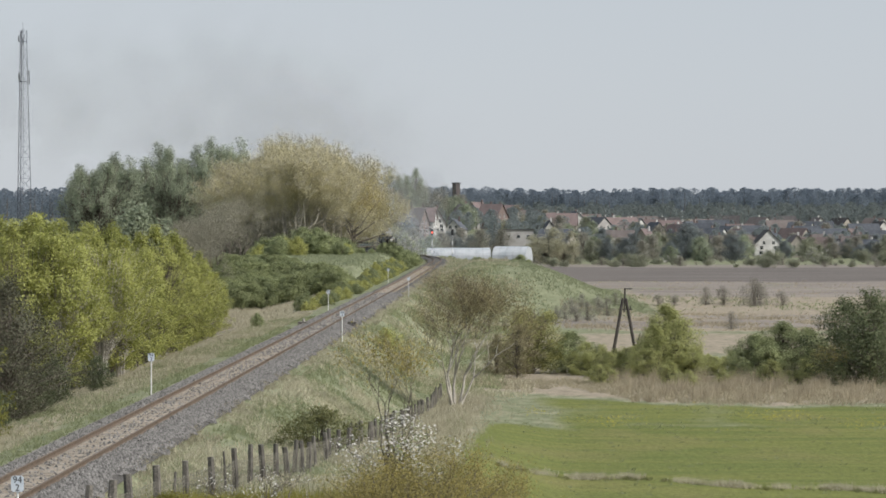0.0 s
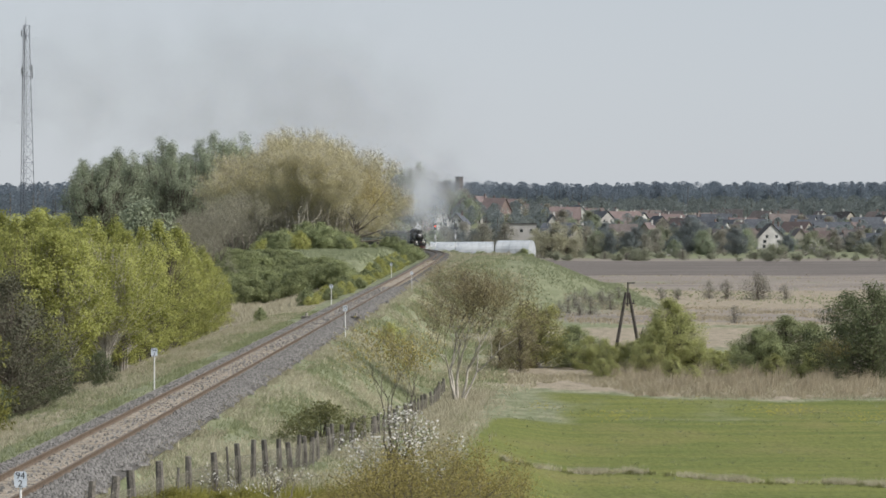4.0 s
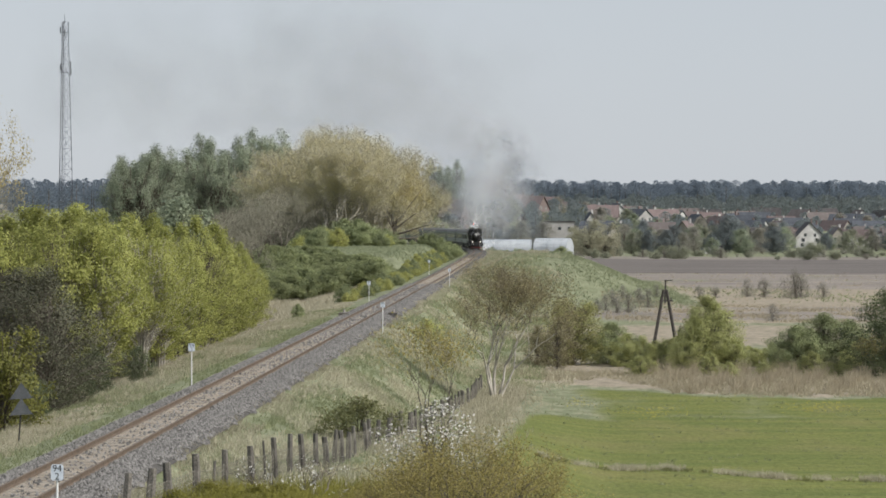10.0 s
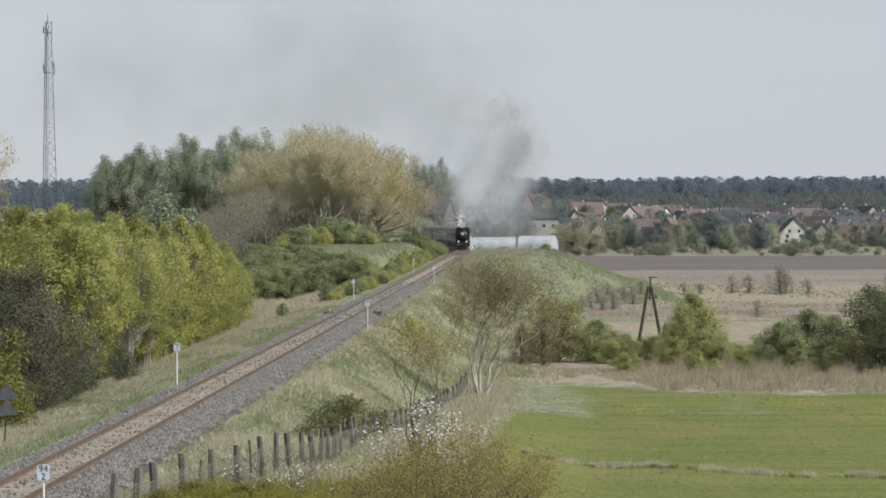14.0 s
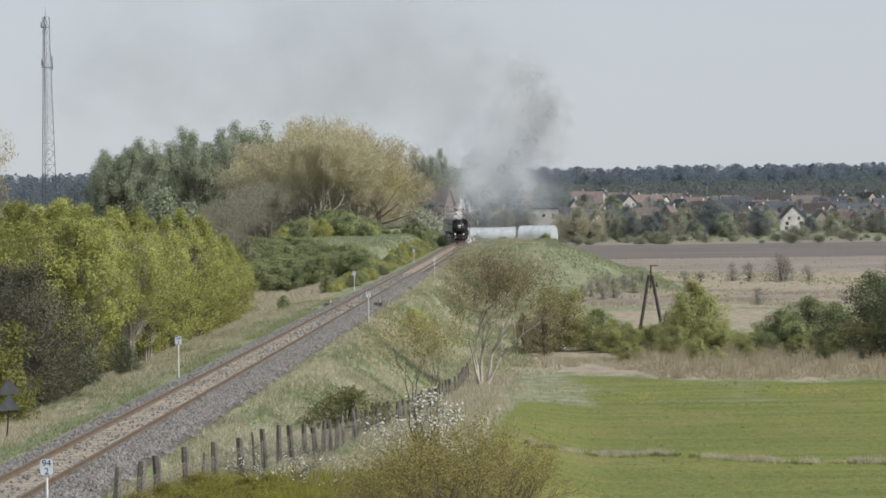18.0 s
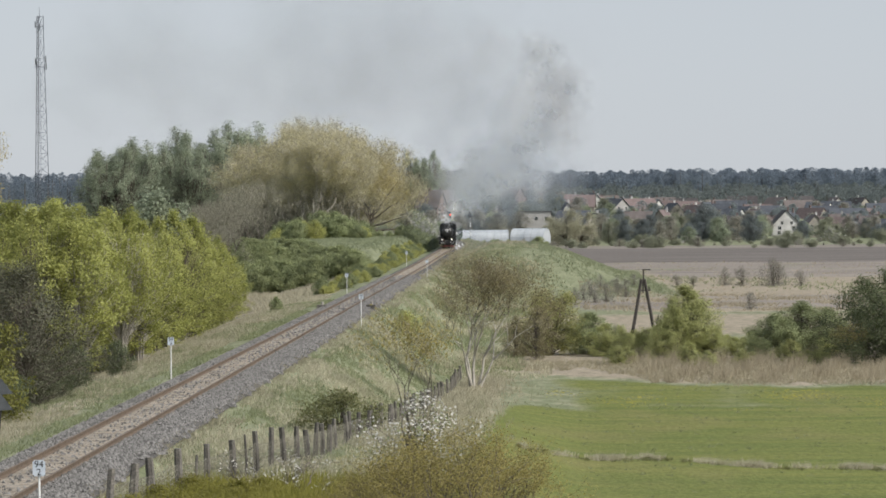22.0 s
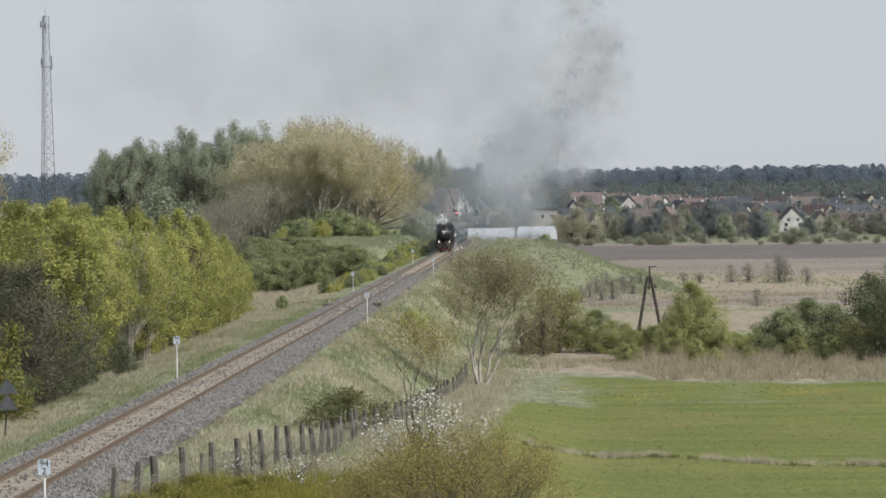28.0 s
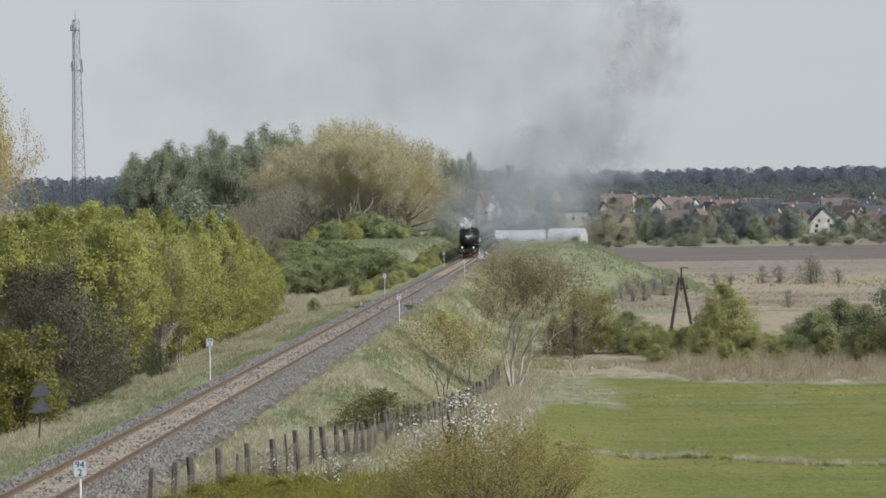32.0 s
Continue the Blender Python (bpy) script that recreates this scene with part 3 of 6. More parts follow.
def plant_meshes(name, seed, height, spread, base, clumps, clump_r, leaves, leaf, bark, foliage, stems=1, twigs=2, girth=0.12, full=0.45, droop=0.0, wild=1.0, second=None, lobes=1):
    """Stems, limbs and twigs in one mesh, leaves in another; second: (material, share) for blossom or other leaves."""
    rng = np.random.default_rng(seed)
    cs = crown_points(rng, clumps, height, spread, base, full)
    if lobes > 1:                       # several leaders, each with a narrower crown of its own
        k = rng.integers(0, lobes, clumps)
        turn, tall = rng.random() * 6.28 + np.arange(lobes) * 6.28 / lobes, 0.78 + 0.22 * rng.random(lobes)
        cs[:, :2] = cs[:, :2] * 0.6 + spread * 0.5 * np.stack([np.cos(turn), np.sin(turn)], -1)[k]
        cs[:, 2] = height * base + (cs[:, 2] - height * base) * tall[k]
    wood = Geo()
    feet = [Vector((0.35 * spread * 0.5 * (rng.random() - 0.5), 0.35 * spread * 0.5 * (rng.random() - 0.5), 0)) if stems > 1 else Vector((0, 0, 0)) for _ in range(stems)]
    spines = []
    for i, foot in enumerate(feet):
        lean = Vector((rng.normal() * 0.5, rng.normal() * 0.5, 0)) * spread * (0.42 if stems > 1 else 0.12) * min(wild, 1.6)
        pts = [foot + lean * (k / 5) ** 1.3 + Vector((rng.normal(), rng.normal(), 0)) * 0.04 * height * 0.3 * wild * k / 5 + Vector((0, 0, height * 0.86 * k / 5)) for k in range(6)]
        pts[0].z = -0.3
        wood.tube(pts, [girth * (1 - 0.16 * k) for k in range(6)], 6, False)
        spines.append(pts)
    for c in cs:
        c = Vector(c)
        spine = min(spines, key=lambda s: (s[3] - c).length)
        k = max(0.4, min(4.6, 5 * (c.z * (0.35 + 0.35 * rng.random())) / (0.86 * height)))
        i = int(k)
        a = spine[i].lerp(spine[i + 1], k - i)
        mid = a.lerp(c, 0.5) + Vector((rng.normal(), rng.normal(), 0.6 + rng.normal() * 0.5)) * 0.06 * wild * (c - a).length
        r = girth * (0.16 + 0.22 * (1 - k / 5))
        wood.tube([a, mid, c], [r, r * 0.65, r * 0.25], 4, False)
        for _ in range(twigs):
            d = Vector(rng.normal(size=3)).normalized() * clump_r * (0.8 + 0.7 * rng.random()) + Vector((0, 0, clump_r * (0.35 - droop)))
            wood.tube([mid.lerp(c, 0.5 + 0.5 * rng.random()), c + d], [r * 0.35, r * 0.1], 3, False)
    n = clumps * leaves
    pos = np.repeat(cs, leaves, 0) + np.clip(rng.normal(size=(n, 3)), -1.5, 1.5) * clump_r * np.array([0.55, 0.55, 0.58])
    pos[:, 2] -= droop * np.abs(rng.normal(size=n)) * clump_r
    pos[:, 2] = np.maximum(pos[:, 2], 0.05)
    out = pos - np.array([0, 0, height * (base + 1) / 2])
    out /= np.linalg.norm(out, axis=1, keepdims=True) + 1e-9
    nor = 0.55 * rng.normal(size=(n, 3)) + 0.9 * out + np.array([0, 0, 0.15])
    nor /= np.linalg.norm(nor, axis=1, keepdims=True)
    al = np.cross(nor, rng.normal(size=(n, 3)))
    al /= np.linalg.norm(al, axis=1, keepdims=True) + 1e-9
    size = leaf * (0.65 + 0.7 * rng.random(n))
    made = [("trunk", wood.mesh(name + "_wood", bark, True))]
    if second:
        pick = rng.random(n) < second[1]
        made.append(("blossom", cards(name + "_blossom", pos[pick], nor[pick], al[pick], size[pick] * 0.9, size[pick], second[0])))
        pos, nor, al, size = pos[~pick], nor[~pick], al[~pick], size[~pick]
    made.append(("crown", cards(name + "_crown", pos, nor, al, size * 0.62, size * 1.25, foliage)))
    return made


KINDS = {}


def crooked_meshes(name, seed, height, stems, levels, girth, leaf, leaves, bark, foliage, spread=0.5, reach=0.3, wild=0.35, twigwood=None, bare=0.0, slivers=0, sliver=0.6, scatter=0.028, share=1.0, taper=0.78):
    """A tree that forks again and again into crooked limbs, with thin foliage on the last twigs."""
    rng = np.random.default_rng(seed)
    wood, fine, ends = Geo(), Geo(), []

    def grow(foot, heading, length, r, level):
        pts, rad, p, h = [foot], [r], foot, heading
        for k in range(3):
            h = (h + Vector(rng.normal(size=3)) * wild * 0.6 + Vector((0, 0, 0.08))).normalized()
            p = p + h * length / 3
            pts.append(p)
            rad.append(r * (1 - 0.13 * (k + 1)))
        (wood if level < 3 else fine).tube(pts, rad, 6 if level < 2 else 3, False)
        if level >= levels - 2:
            ends.extend(pts[1:])
        elif levels < 4:
            ends.extend(pts[2:])
        if level < levels:
            for k in range(3 if level in (1, 3) else 2):
                side = Vector(rng.normal(size=3))
                side = (side - h * side.dot(h)).normalized()
                grow(pts[3 if k < 2 else 2], (h + side * (0.45 + 0.45 * rng.random())).normalized(), length * (0.68 + 0.2 * rng.random()), rad[3] * taper, level + 1)

    for k in range(stems):
        w = 6.283 * (k + 0.4 * rng.random()) / stems
        out = Vector((math.cos(w), math.sin(w), 0))
        grow(out * girth * 1.5 + Vector((0, 0, -0.25)), (Vector((0, 0, 1)) + out * spread * (0.4 + 0.8 * rng.random())).normalized(), height * reach, girth * (0.7 + 0.4 * rng.random()), 0)
    tufted = [e for e in ends if rng.random() < share]
    cs = np.repeat(np.array([tuple(e) for e in tufted]), leaves, 0)
    n = len(cs)
    pos = cs + rng.normal(size=(n, 3)) * height * scatter
    pos[:, 2] = np.maximum(pos[:, 2], 0.05)
    if bare:
        pos = pos[rng.random(n) < 0.12 + 0.88 * smooth01(bare - 0.2, bare + 0.2, pos[:, 2] / height)]
        n = len(pos)
    nor = rng.normal(size=(n, 3)) + np.array([0, 0, 0.4])
    nor /= np.linalg.norm(nor, axis=1, keepdims=True)
    al = np.cross(nor, rng.normal(size=(n, 3)))
    al /= np.linalg.norm(al, axis=1, keepdims=True) + 1e-9
    size = leaf * (0.6 + 0.8 * rng.random(n))
    made = []
    if slivers:
        tips = np.repeat(np.array([tuple(e) for e in ends]), slivers, 0)
        m = len(tips)
        way = rng.normal(size=(m, 3)) + 1.2 * (tips - np.array([0, 0, height * 0.4])) / height + np.array([0, 0, 0.5])
        way /= np.linalg.norm(way, axis=1, keepdims=True)
        face = np.cross(way, rng.normal(size=(m, 3)))
        face /= np.linalg.norm(face, axis=1, keepdims=True) + 1e-9
        long = sliver * (0.5 + rng.random(m))
        made = [("twig_spray", cards(name + "_twig_spray", tips + way * long[:, None] * 0.4, face, way, long * 0.03, long, twigwood or BARK))]
    return made + [("trunk", wood.mesh(name + "_wood", bark, True)), ("branchwork", fine.mesh(name + "_branchwork", twigwood or BARK)), ("crown", cards(name + "_crown", pos, nor, al, size * 0.65, size * 1.2, foliage))]


def kind(name, *args, **more):
    KINDS.setdefault(name, []).append(plant_meshes(name, *args, **more))


prng = random.Random(11)


def plant(name, title, x, y, label, category, scale=1.0, squash=1.0, group="", turn=None, sink=0.1, which=None):
    scale *= 1.075
    pick = KINDS[name][prng.randrange(len(KINDS[name])) if which is None else which]
    turn = prng.uniform(0, 360) if turn is None else turn
    ob = thing(title, pose(x, y, float(ground(x, y)) - sink, 0, 0, turn) @ Matrix.Diagonal((scale * squash, scale * squash, scale, 1)), label, category, group)
    for nm, me in pick:
        limb = part(nm, me, ob)
        if nm in ("branchwork", "twig_spray"):
            tagged(limb, kind="stuff")
    return ob


def thicket(name, label, rows):
    """Many small plants as one stuff: rows of (kind, x, y, scale, width)."""
    rng = np.random.default_rng(len(rows))
    gather = {}
    for k, x, y, scale, width in rows:
        made = KINDS[k][rng.integers(len(KINDS[k]))]
        w = rng.random() * 6.283
        for nm, me in made:
            v = np.empty(3 * len(me.vertices), np.float32)
            me.vertices.foreach_get("co", v)
            v = v.reshape(-1, 3) * np.array([scale * width, scale * width, scale])
            v = np.stack([v[:, 0] * math.cos(w) - v[:, 1] * math.sin(w) + x, v[:, 0] * math.sin(w) + v[:, 1] * math.cos(w) + y, v[:, 2] + float(ground(x, y)) - 0.1], -1)
            f = np.empty(len(me.loops), np.int32)
            me.loops.foreach_get("vertex_index", f)
            gather.setdefault((nm == "trunk", me.materials[0].name), []).append((v, f.reshape(-1, 4), me.materials[0]))
    ob = None
    for (wood, _), bits in sorted(gather.items(), key=lambda q: q[0]):
        off = np.cumsum([0] + [len(v) for v, _, _ in bits[:-1]])
        v, f = np.concatenate([b[0] for b in bits]), np.concatenate([b[1] + o for b, o in zip(bits, off)])
        me = bpy.data.meshes.new(name)
        me.vertices.add(len(v))
        me.vertices.foreach_set("co", v.reshape(-1).astype(np.float32))
        me.loops.add(f.size)
        me.loops.foreach_set("vertex_index", f.reshape(-1).astype(np.int32))
        me.polygons.add(len(f))
        me.polygons.foreach_set("loop_start", np.arange(0, f.size, 4, dtype=np.int32))
        me.update(calc_edges=True)
        me.materials.append(bits[0][2])
        if ob is None:
            ob = tagged(new(name, me), label, "shrubs", kind="stuff")
        else:
            tagged(part("stems" if wood else "leaves", me, ob), kind="stuff")
    return ob


def spot(bearing, far):
    """x and y of a place by its bearing from the viewpoint, in thousandths, and its distance."""
    return bearing * far / 1000, far


def make_kinds():
    for s in (1, 2, 3, 4):
        kind("alder", s, 9.0, 2.9, 0.10, 330, 0.36, 66, 0.115, BARK, L_YOUNG, stems=6, girth=0.07, full=0.45, lobes=4)
    for s in (51, 52):
        kind("open_alder", s, 8.6, 2.7, 0.34, 230, 0.38, 70, 0.115, PALE_BARK, L_YOUNG, stems=11, girth=0.055, full=0.5, lobes=4)
    for s in (5, 6):
        kind("spruce", s, 7.5, 3.1, 0.03, 220, 0.6, 110, 0.09, BARK, L_CONIFER, stems=3, girth=0.10, droop=0.2, twigs=4)
    for s in (7, 8, 9):
        kind("poplar", s, 22.0, 6.2, 0.08, 280, 0.95, 100, 0.22, BARK, L_POPLAR, girth=0.3, full=0.55, stems=2, lobes=5)
    for s in (10, 11, 12):
        KINDS.setdefault("willow", []).append(crooked_meshes("willow", s, 22.0, 5, 6, 0.30, 0.19, 17, GREY_TWIGS, L_WILLOW, 0.40, 0.262, 0.20, GREY_TWIGS, 0.38, 2, 1.6, 0.032))
    for s in (13, 14):
        KINDS.setdefault("bare_tree", []).append(crooked_meshes("bare_tree", s, 12.5, 4, 6, 0.2, 0.10, 2, BARK, L_BARE, 0.18, 0.27, 0.17, BROWN_TWIGS, 0.3, 1, 0.85, 0.02))
    KINDS["edge_willow"] = [crooked_meshes("edge_willow", 61, 19.0, 3, 6, 0.36, 0.20, 9, BARK, L_GOLDEN, 0.28, 0.26, 0.2, GREY_TWIGS, 0.3, 1, 1.4, 0.024)]
    for s in (15, 16, 17):
        kind("shrub", s, 3.6, 2.4, 0.05, 75, 0.6, 110, 0.16, BARK, L_SHRUB, stems=4, girth=0.05)
    for s in (49, 50):
        kind("slope_shrub", s, 3.6, 2.4, 0.03, 75, 0.6, 110, 0.16, BARK, L_SLOPE, stems=4, girth=0.05)
    for s in (18, 19):
        kind("sallow", s, 4.2, 2.1, 0.04, 190, 0.34, 90, 0.09, BARK, L_SALLOW, stems=6, girth=0.045, full=0.5, lobes=3)
    kind("dark_sallow", 48, 4.2, 2.1, 0.02, 200, 0.34, 90, 0.09, BARK, L_SHRUB, stems=5, girth=0.05)
    for s in (37, 38):
        kind("bright_shrub", s, 3.0, 1.7, 0.03, 70, 0.45, 60, 0.16, BARK, L_BRIGHT, stems=5, girth=0.04)
        kind("dark_bush", s, 5.6, 2.6, 0.04, 110, 0.6, 110, 0.13, BARK, L_MARSH, stems=5, girth=0.07)
    kind("olive_sallow", 44, 5.0, 1.7, 0.05, 180, 0.38, 75, 0.09, BARK, L_OLIVE, stems=4, girth=0.06, lobes=3)
    kind("gold_sallow", 20, 5.0, 1.7, 0.05, 180, 0.34, 95, 0.09, BARK, L_SALLOW, stems=4, girth=0.06)
    kind("edge_shrub", 39, 4.4, 2.0, 0.03, 130, 0.36, 55, 0.12, BARK, L_EDGE, stems=5, girth=0.05, lobes=3)
    for s in (35, 45):
        kind("thorn_shrub", s, 3.0, 1.6, 0.0, 60, 0.45, 24, 0.12, BARK, L_TWIG, stems=7, girth=0.035, twigs=5, full=0.6)
    KINDS["bare_thorn"] = [crooked_meshes("bare_thorn", 24, 7.4, 5, 6, 0.095, 0.062, 7, PALE_BARK, L_THORN, 0.32, 0.265, 0.17, BARK, 0.2, 1, 0.36, 0.032, 0.7, 0.91)]
    KINDS["thin_bush"] = [crooked_meshes("thin_bush", 22, 3.6, 5, 4, 0.032, 0.09, 2, BARK, L_BUSH, 0.17, 0.36, 0.16, BROWN_TWIGS, 0.0, 1, 0.3, 0.045, 0.75)]
    kind("russet_tree", 23, 6.2, 2.2, 0.08, 110, 0.55, 55, 0.14, BARK, L_RUSSET, stems=3, girth=0.08)
    kind("low_bush", 24, 1.5, 1.25, 0.02, 60, 0.26, 90, 0.07, BARK, L_LOW, stems=5, girth=0.03)
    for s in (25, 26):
        kind("garden_tree", s, 8.0, 3.2, 0.10, 60, 1.1, 110, 0.26, BARK, L_HAZED, girth=0.16)
    kind("garden_tree", 27, 8.0, 3.0, 0.10, 60, 1.1, 110, 0.26, BARK, L_POPLAR, girth=0.16)
    kind("brown_tree", 28, 8.5, 3.6, 0.10, 60, 1.2, 80, 0.25, BARK, L_TWIG, girth=0.16, twigs=3)
    kind("pale_tree", 29, 7.5, 3.0, 0.08, 60, 1.1, 110, 0.22, BARK, L_PALE, girth=0.14)
    for s in (55, 56):
        kind("garden_bush", s, 4.0, 2.4, 0.03, 70, 0.7, 80, 0.18, BARK, L_PALE, stems=4, girth=0.05, lobes=3)
    kind("cream_tree", 46, 8.5, 4.0, 0.02, 120, 0.8, 90, 0.2, BARK, L_CREAM, stems=4, girth=0.12, lobes=3)
    kind("blossom_tree", 30, 5.5, 3.2, 0.06, 60, 1.0, 40, 0.34, BARK, L_SHRUB, stems=3, girth=0.08, second=(BLOOM_FAR, 0.5))
    kind("blossom_bush", 31, 2.1, 1.15, 0.15, 80, 0.2, 30, 0.047, BARK, L_SHRUB, stems=5, girth=0.035, twigs=3, second=(BLOSSOM, 0.62))
    for s in (32, 36):
        KINDS.setdefault("olive_bush", []).append(crooked_meshes("olive_bush", s, 2.3, 20, 3, 0.03, 0.03, 16, BARK, L_BUSH, 0.75, 0.42, 0.22))
    KINDS["crooked_blossom"] = [crooked_meshes("crooked_blossom", 47, 1.5, 4, 4, 0.05, 0.038, 7, BARK, BLOSSOM, 1.5, 0.36, 0.30, BARK, 0.0, 1, 0.25, 0.03, 0.09)]
    for s in (33, 34):
        kind("gold_thicket", s, 1.05, 0.85, 0.02, 110, 0.17, 50, 0.045, BARK, L_GOLD, stems=6, girth=0.018, twigs=2)


make_kinds()


def make_plants():
    # young trees in a dense row along the left of the line
    rng = random.Random(3)
    for i, (b, d, s) in enumerate([(-108.7, 250, 1.24), (-101.0, 255, 1.2), (-93.9, 245, 1.12), (-88.7, 262, 1.08), (-81.6, 268, 1.05), (-75.9, 283, 1.0), (-70.3, 298, 0.98),
                                   (-66.5, 312, 0.98), (-63.4, 330, 0.92), (-60.0, 350, 0.86), (-57.4, 368, 0.78), (-54.9, 385, 0.66), (-98.4, 285, 1.25), (-86.8, 300, 1.18),
                                   (-73.9, 330, 1.05), (-113.8, 275, 1.25), (-118.4, 255, 1.2), (-64.3, 372, 0.95), (-104.8, 262, 1.2), (-97.0, 258, 1.16), (-91.2, 268, 1.1), (-84.8, 272, 1.08), (-78.6, 280, 1.03), (-68.2, 318, 0.96), (-61.6, 345, 0.88), (-80.4, 315, 1.12), (-92.6, 296, 1.2), (-52.6, 394, 0.6)]):
        plant("alder", "tree", *spot(b, d), "dense young tree with yellow-green spring leaves beside the track", "tree", s * rng.uniform(0.9, 1.08), group="young trees beside the track")
    for b, d, s in ((-77.6, 258, 0.98), (-73.6, 270, 0.95), (-87.0, 246, 0.98), (-57.6, 352, 0.8), (-53.9, 376, 0.62)):
        plant("open_alder", "tree", *spot(b, d), "young tree with many pale stems under its leaves", "tree", s, group="young trees beside the track")
    plant("spruce", "conifer", *spot(-100.5, 200), "dull dark conifer with brownish needles", "conifer", 0.82, 1.15)
    plant("spruce", "conifer", *spot(-106.8, 205), "dull dark conifer with brownish needles", "conifer", 0.85)
    plant("edge_shrub", "shrub", *spot(-110.0, 178), "fresh yellow-green shrub at the wood's edge", "shrub", 1.0)
    plant("edge_shrub", "shrub", *spot(-115.1, 182), "fresh yellow-green shrub at the wood's edge", "shrub", 1.1)
    for b, d, s in ((-98.4, 205, 0.55), (-93.2, 212, 0.5), (-88.1, 222, 0.55), (-78.8, 232, 0.45), (-102.9, 190, 0.5)):
        plant("dark_bush", "shrub", *spot(b, d), "dark green shrub under the young trees", "shrub", s * 0.7)
    plant("shrub", "shrub", *spot(-42.4, 372), "small dark green shrub in dry grass", "shrub", 0.3, 0.8)
    # a taller tree behind them
    for b, d, s in ((-116.2, 436, 1.15), (-125.0, 440, 1.5)):
        plant("bare_tree", "tree", *spot(b, d), "tall half-bare tree behind the young trees", "tree", s, 0.62)
    plant("edge_willow", "tree", *spot(-118.0, 430), "tall tree with thin golden-brown spring leaves", "tree", 1.2, 0.45, turn=120)
    plant("brown_tree", "tree", *spot(-117.7, 410), "half-bare tree with brownish buds", "tree", 1.5)
    # the wood beyond
    for b, d, s in ((-79.7, 905, 0.80), (-73.9, 915, 0.86), (-69.4, 930, 0.84), (-64.3, 925, 0.82), (-59.1, 945, 0.88), (-54.0, 955, 0.92), (-76.5, 960, 0.80), (-62.3, 980, 0.95), (-49.5, 985, 1.0), (-71.6, 950, 0.85), (-66.8, 945, 0.84), (-56.5, 930, 0.86), (-51.4, 940, 0.92), (-61.0, 915, 0.8), (-77.8, 930, 0.8), (-81.6, 925, 0.78), (-47.0, 960, 0.98)):
        plant("poplar", "tree", *spot(b, d), "tall grey-green poplar at the edge of a wood", "tree", s * 1.36, 0.92, group="poplars of the wood")
    for b, d, s in ((-41.0, 900, 0.98), (-37.6, 890, 1.03), (-34.6, 905, 0.98), (-28.8, 900, 0.99), (-25.7, 915, 1.0), (-23.6, 925, 0.96), (-22.4, 955, 0.86), (-39.6, 945, 1.02), (-31.4, 960, 1.03), (-27.0, 965, 1.03), (-21.8, 940, 0.66), (-34.2, 850, 0.80), (-25.4, 880, 0.72), (-29.8, 860, 0.75)):
        plant("willow", "tree", *spot(b, d), "broad willow with ochre spring leaves and bare limbs", "tree", s * 1.09, 0.95, group="willows of the wood")
    ob = plant("edge_willow", "tree", *spot(-20.7, 890), "old willow with long dark limbs and golden leaves", "tree", 0.86, 1.0, turn=0)
    for z0, dx, dz in ((6.5, 6.6, 8.0), (4.2, 7.6, 2.2), (3.2, 7.0, 0.6), (8.0, -3.5, 6.0), (5.5, 5.0, 3.4)):
        part("limb", Geo().tube([(0, -0.3, z0), (dx * 0.3, -0.5, z0 + dz * 0.22), (dx * 0.65, -0.5, z0 + dz * 0.62), (dx, -0.4, z0 + dz)], [0.26, 0.2, 0.14, 0.06], 6, False).mesh("limb", BARK, True), ob)
    for b, d, s in ((-10.6, 1580, 1.06), (-6.6, 1600, 1.0), (-8.4, 1570, 0.95)):
        plant("poplar", "tree", *spot(b, d), "tall grey tree with an airy crown behind the bend", "tree", s * 1.2, 0.75)
    for b, d, s in ((-9.3, 1590, 1.35), (-4.6, 1610, 1.3), (-13.1, 1580, 1.3)):
        plant("bare_tree", "tree", *spot(b, d), "tall half-bare tree with open crown", "tree", s * 1.3)
    for b, d, s in ((-62.3, 640, 0.75), (-57.8, 650, 0.8), (-54.3, 640, 0.78), (-55.6, 620, 0.7), (-52.0, 650, 0.8), (-49.4, 690, 0.85), (-65.6, 680, 0.7), (-46.3, 740, 0.9), (-59.5, 720, 0.9)):
        plant("bare_tree", "tree", *spot(b, d), "small bare brown tree", "tree", s * 1.03, 0.9, group="bare trees by the wood")
    for i in range(16):
        plant("bare_tree", "tree", *spot(-54 + 27 * (i + rng.random()) / 16, rng.uniform(862, 985)), "bare grey-brown tree inside the wood", "tree", rng.uniform(0.8, 1.15), 1.2, group="bare trees inside the wood")
    plant("garden_tree", "tree", *spot(-69.0, 640), "round grey-green tree before the wood", "tree", 1.55, which=2)
    for i in range(34):
        bb = rng.uniform(-44.5, -21.5)
        plant(rng.choice(("shrub", "shrub", "bright_shrub")), "shrub", *spot(bb, rng.uniform(790, 850)), "fresh green shrub above the cutting", "shrub", rng.uniform(0.62, 1.22) * (1.0 if bb < -27 else 0.7), 1.15, group="shrubs above the cutting")
    for i in range(190):
        bb, d = rng.uniform(-50.5, -22.0), 608 + 74 * rng.random() ** 1.2
        x = spot(bb, d)[0]
        gap = float(track_x(d)) - 9.0 - x
        z = float(ground(x, d))
        room = min(3.4, 3.0 - z - 0.03 * max(0.0, bb + 36) * (d - 600) / 6)      # the crowns keep to the ridge behind them
        if gap < 0.05 * (d - 605) or room < 0.8:
            continue
        plant("slope_shrub" if d < 640 or rng.random() < 0.6 else "shrub", "shrub", x, d, "green shrub on the slope of the cutting", "shrub", room / 3.6 * rng.uniform(0.8, 1.0), 1.15, group="shrubs on the slope")
    rows = []
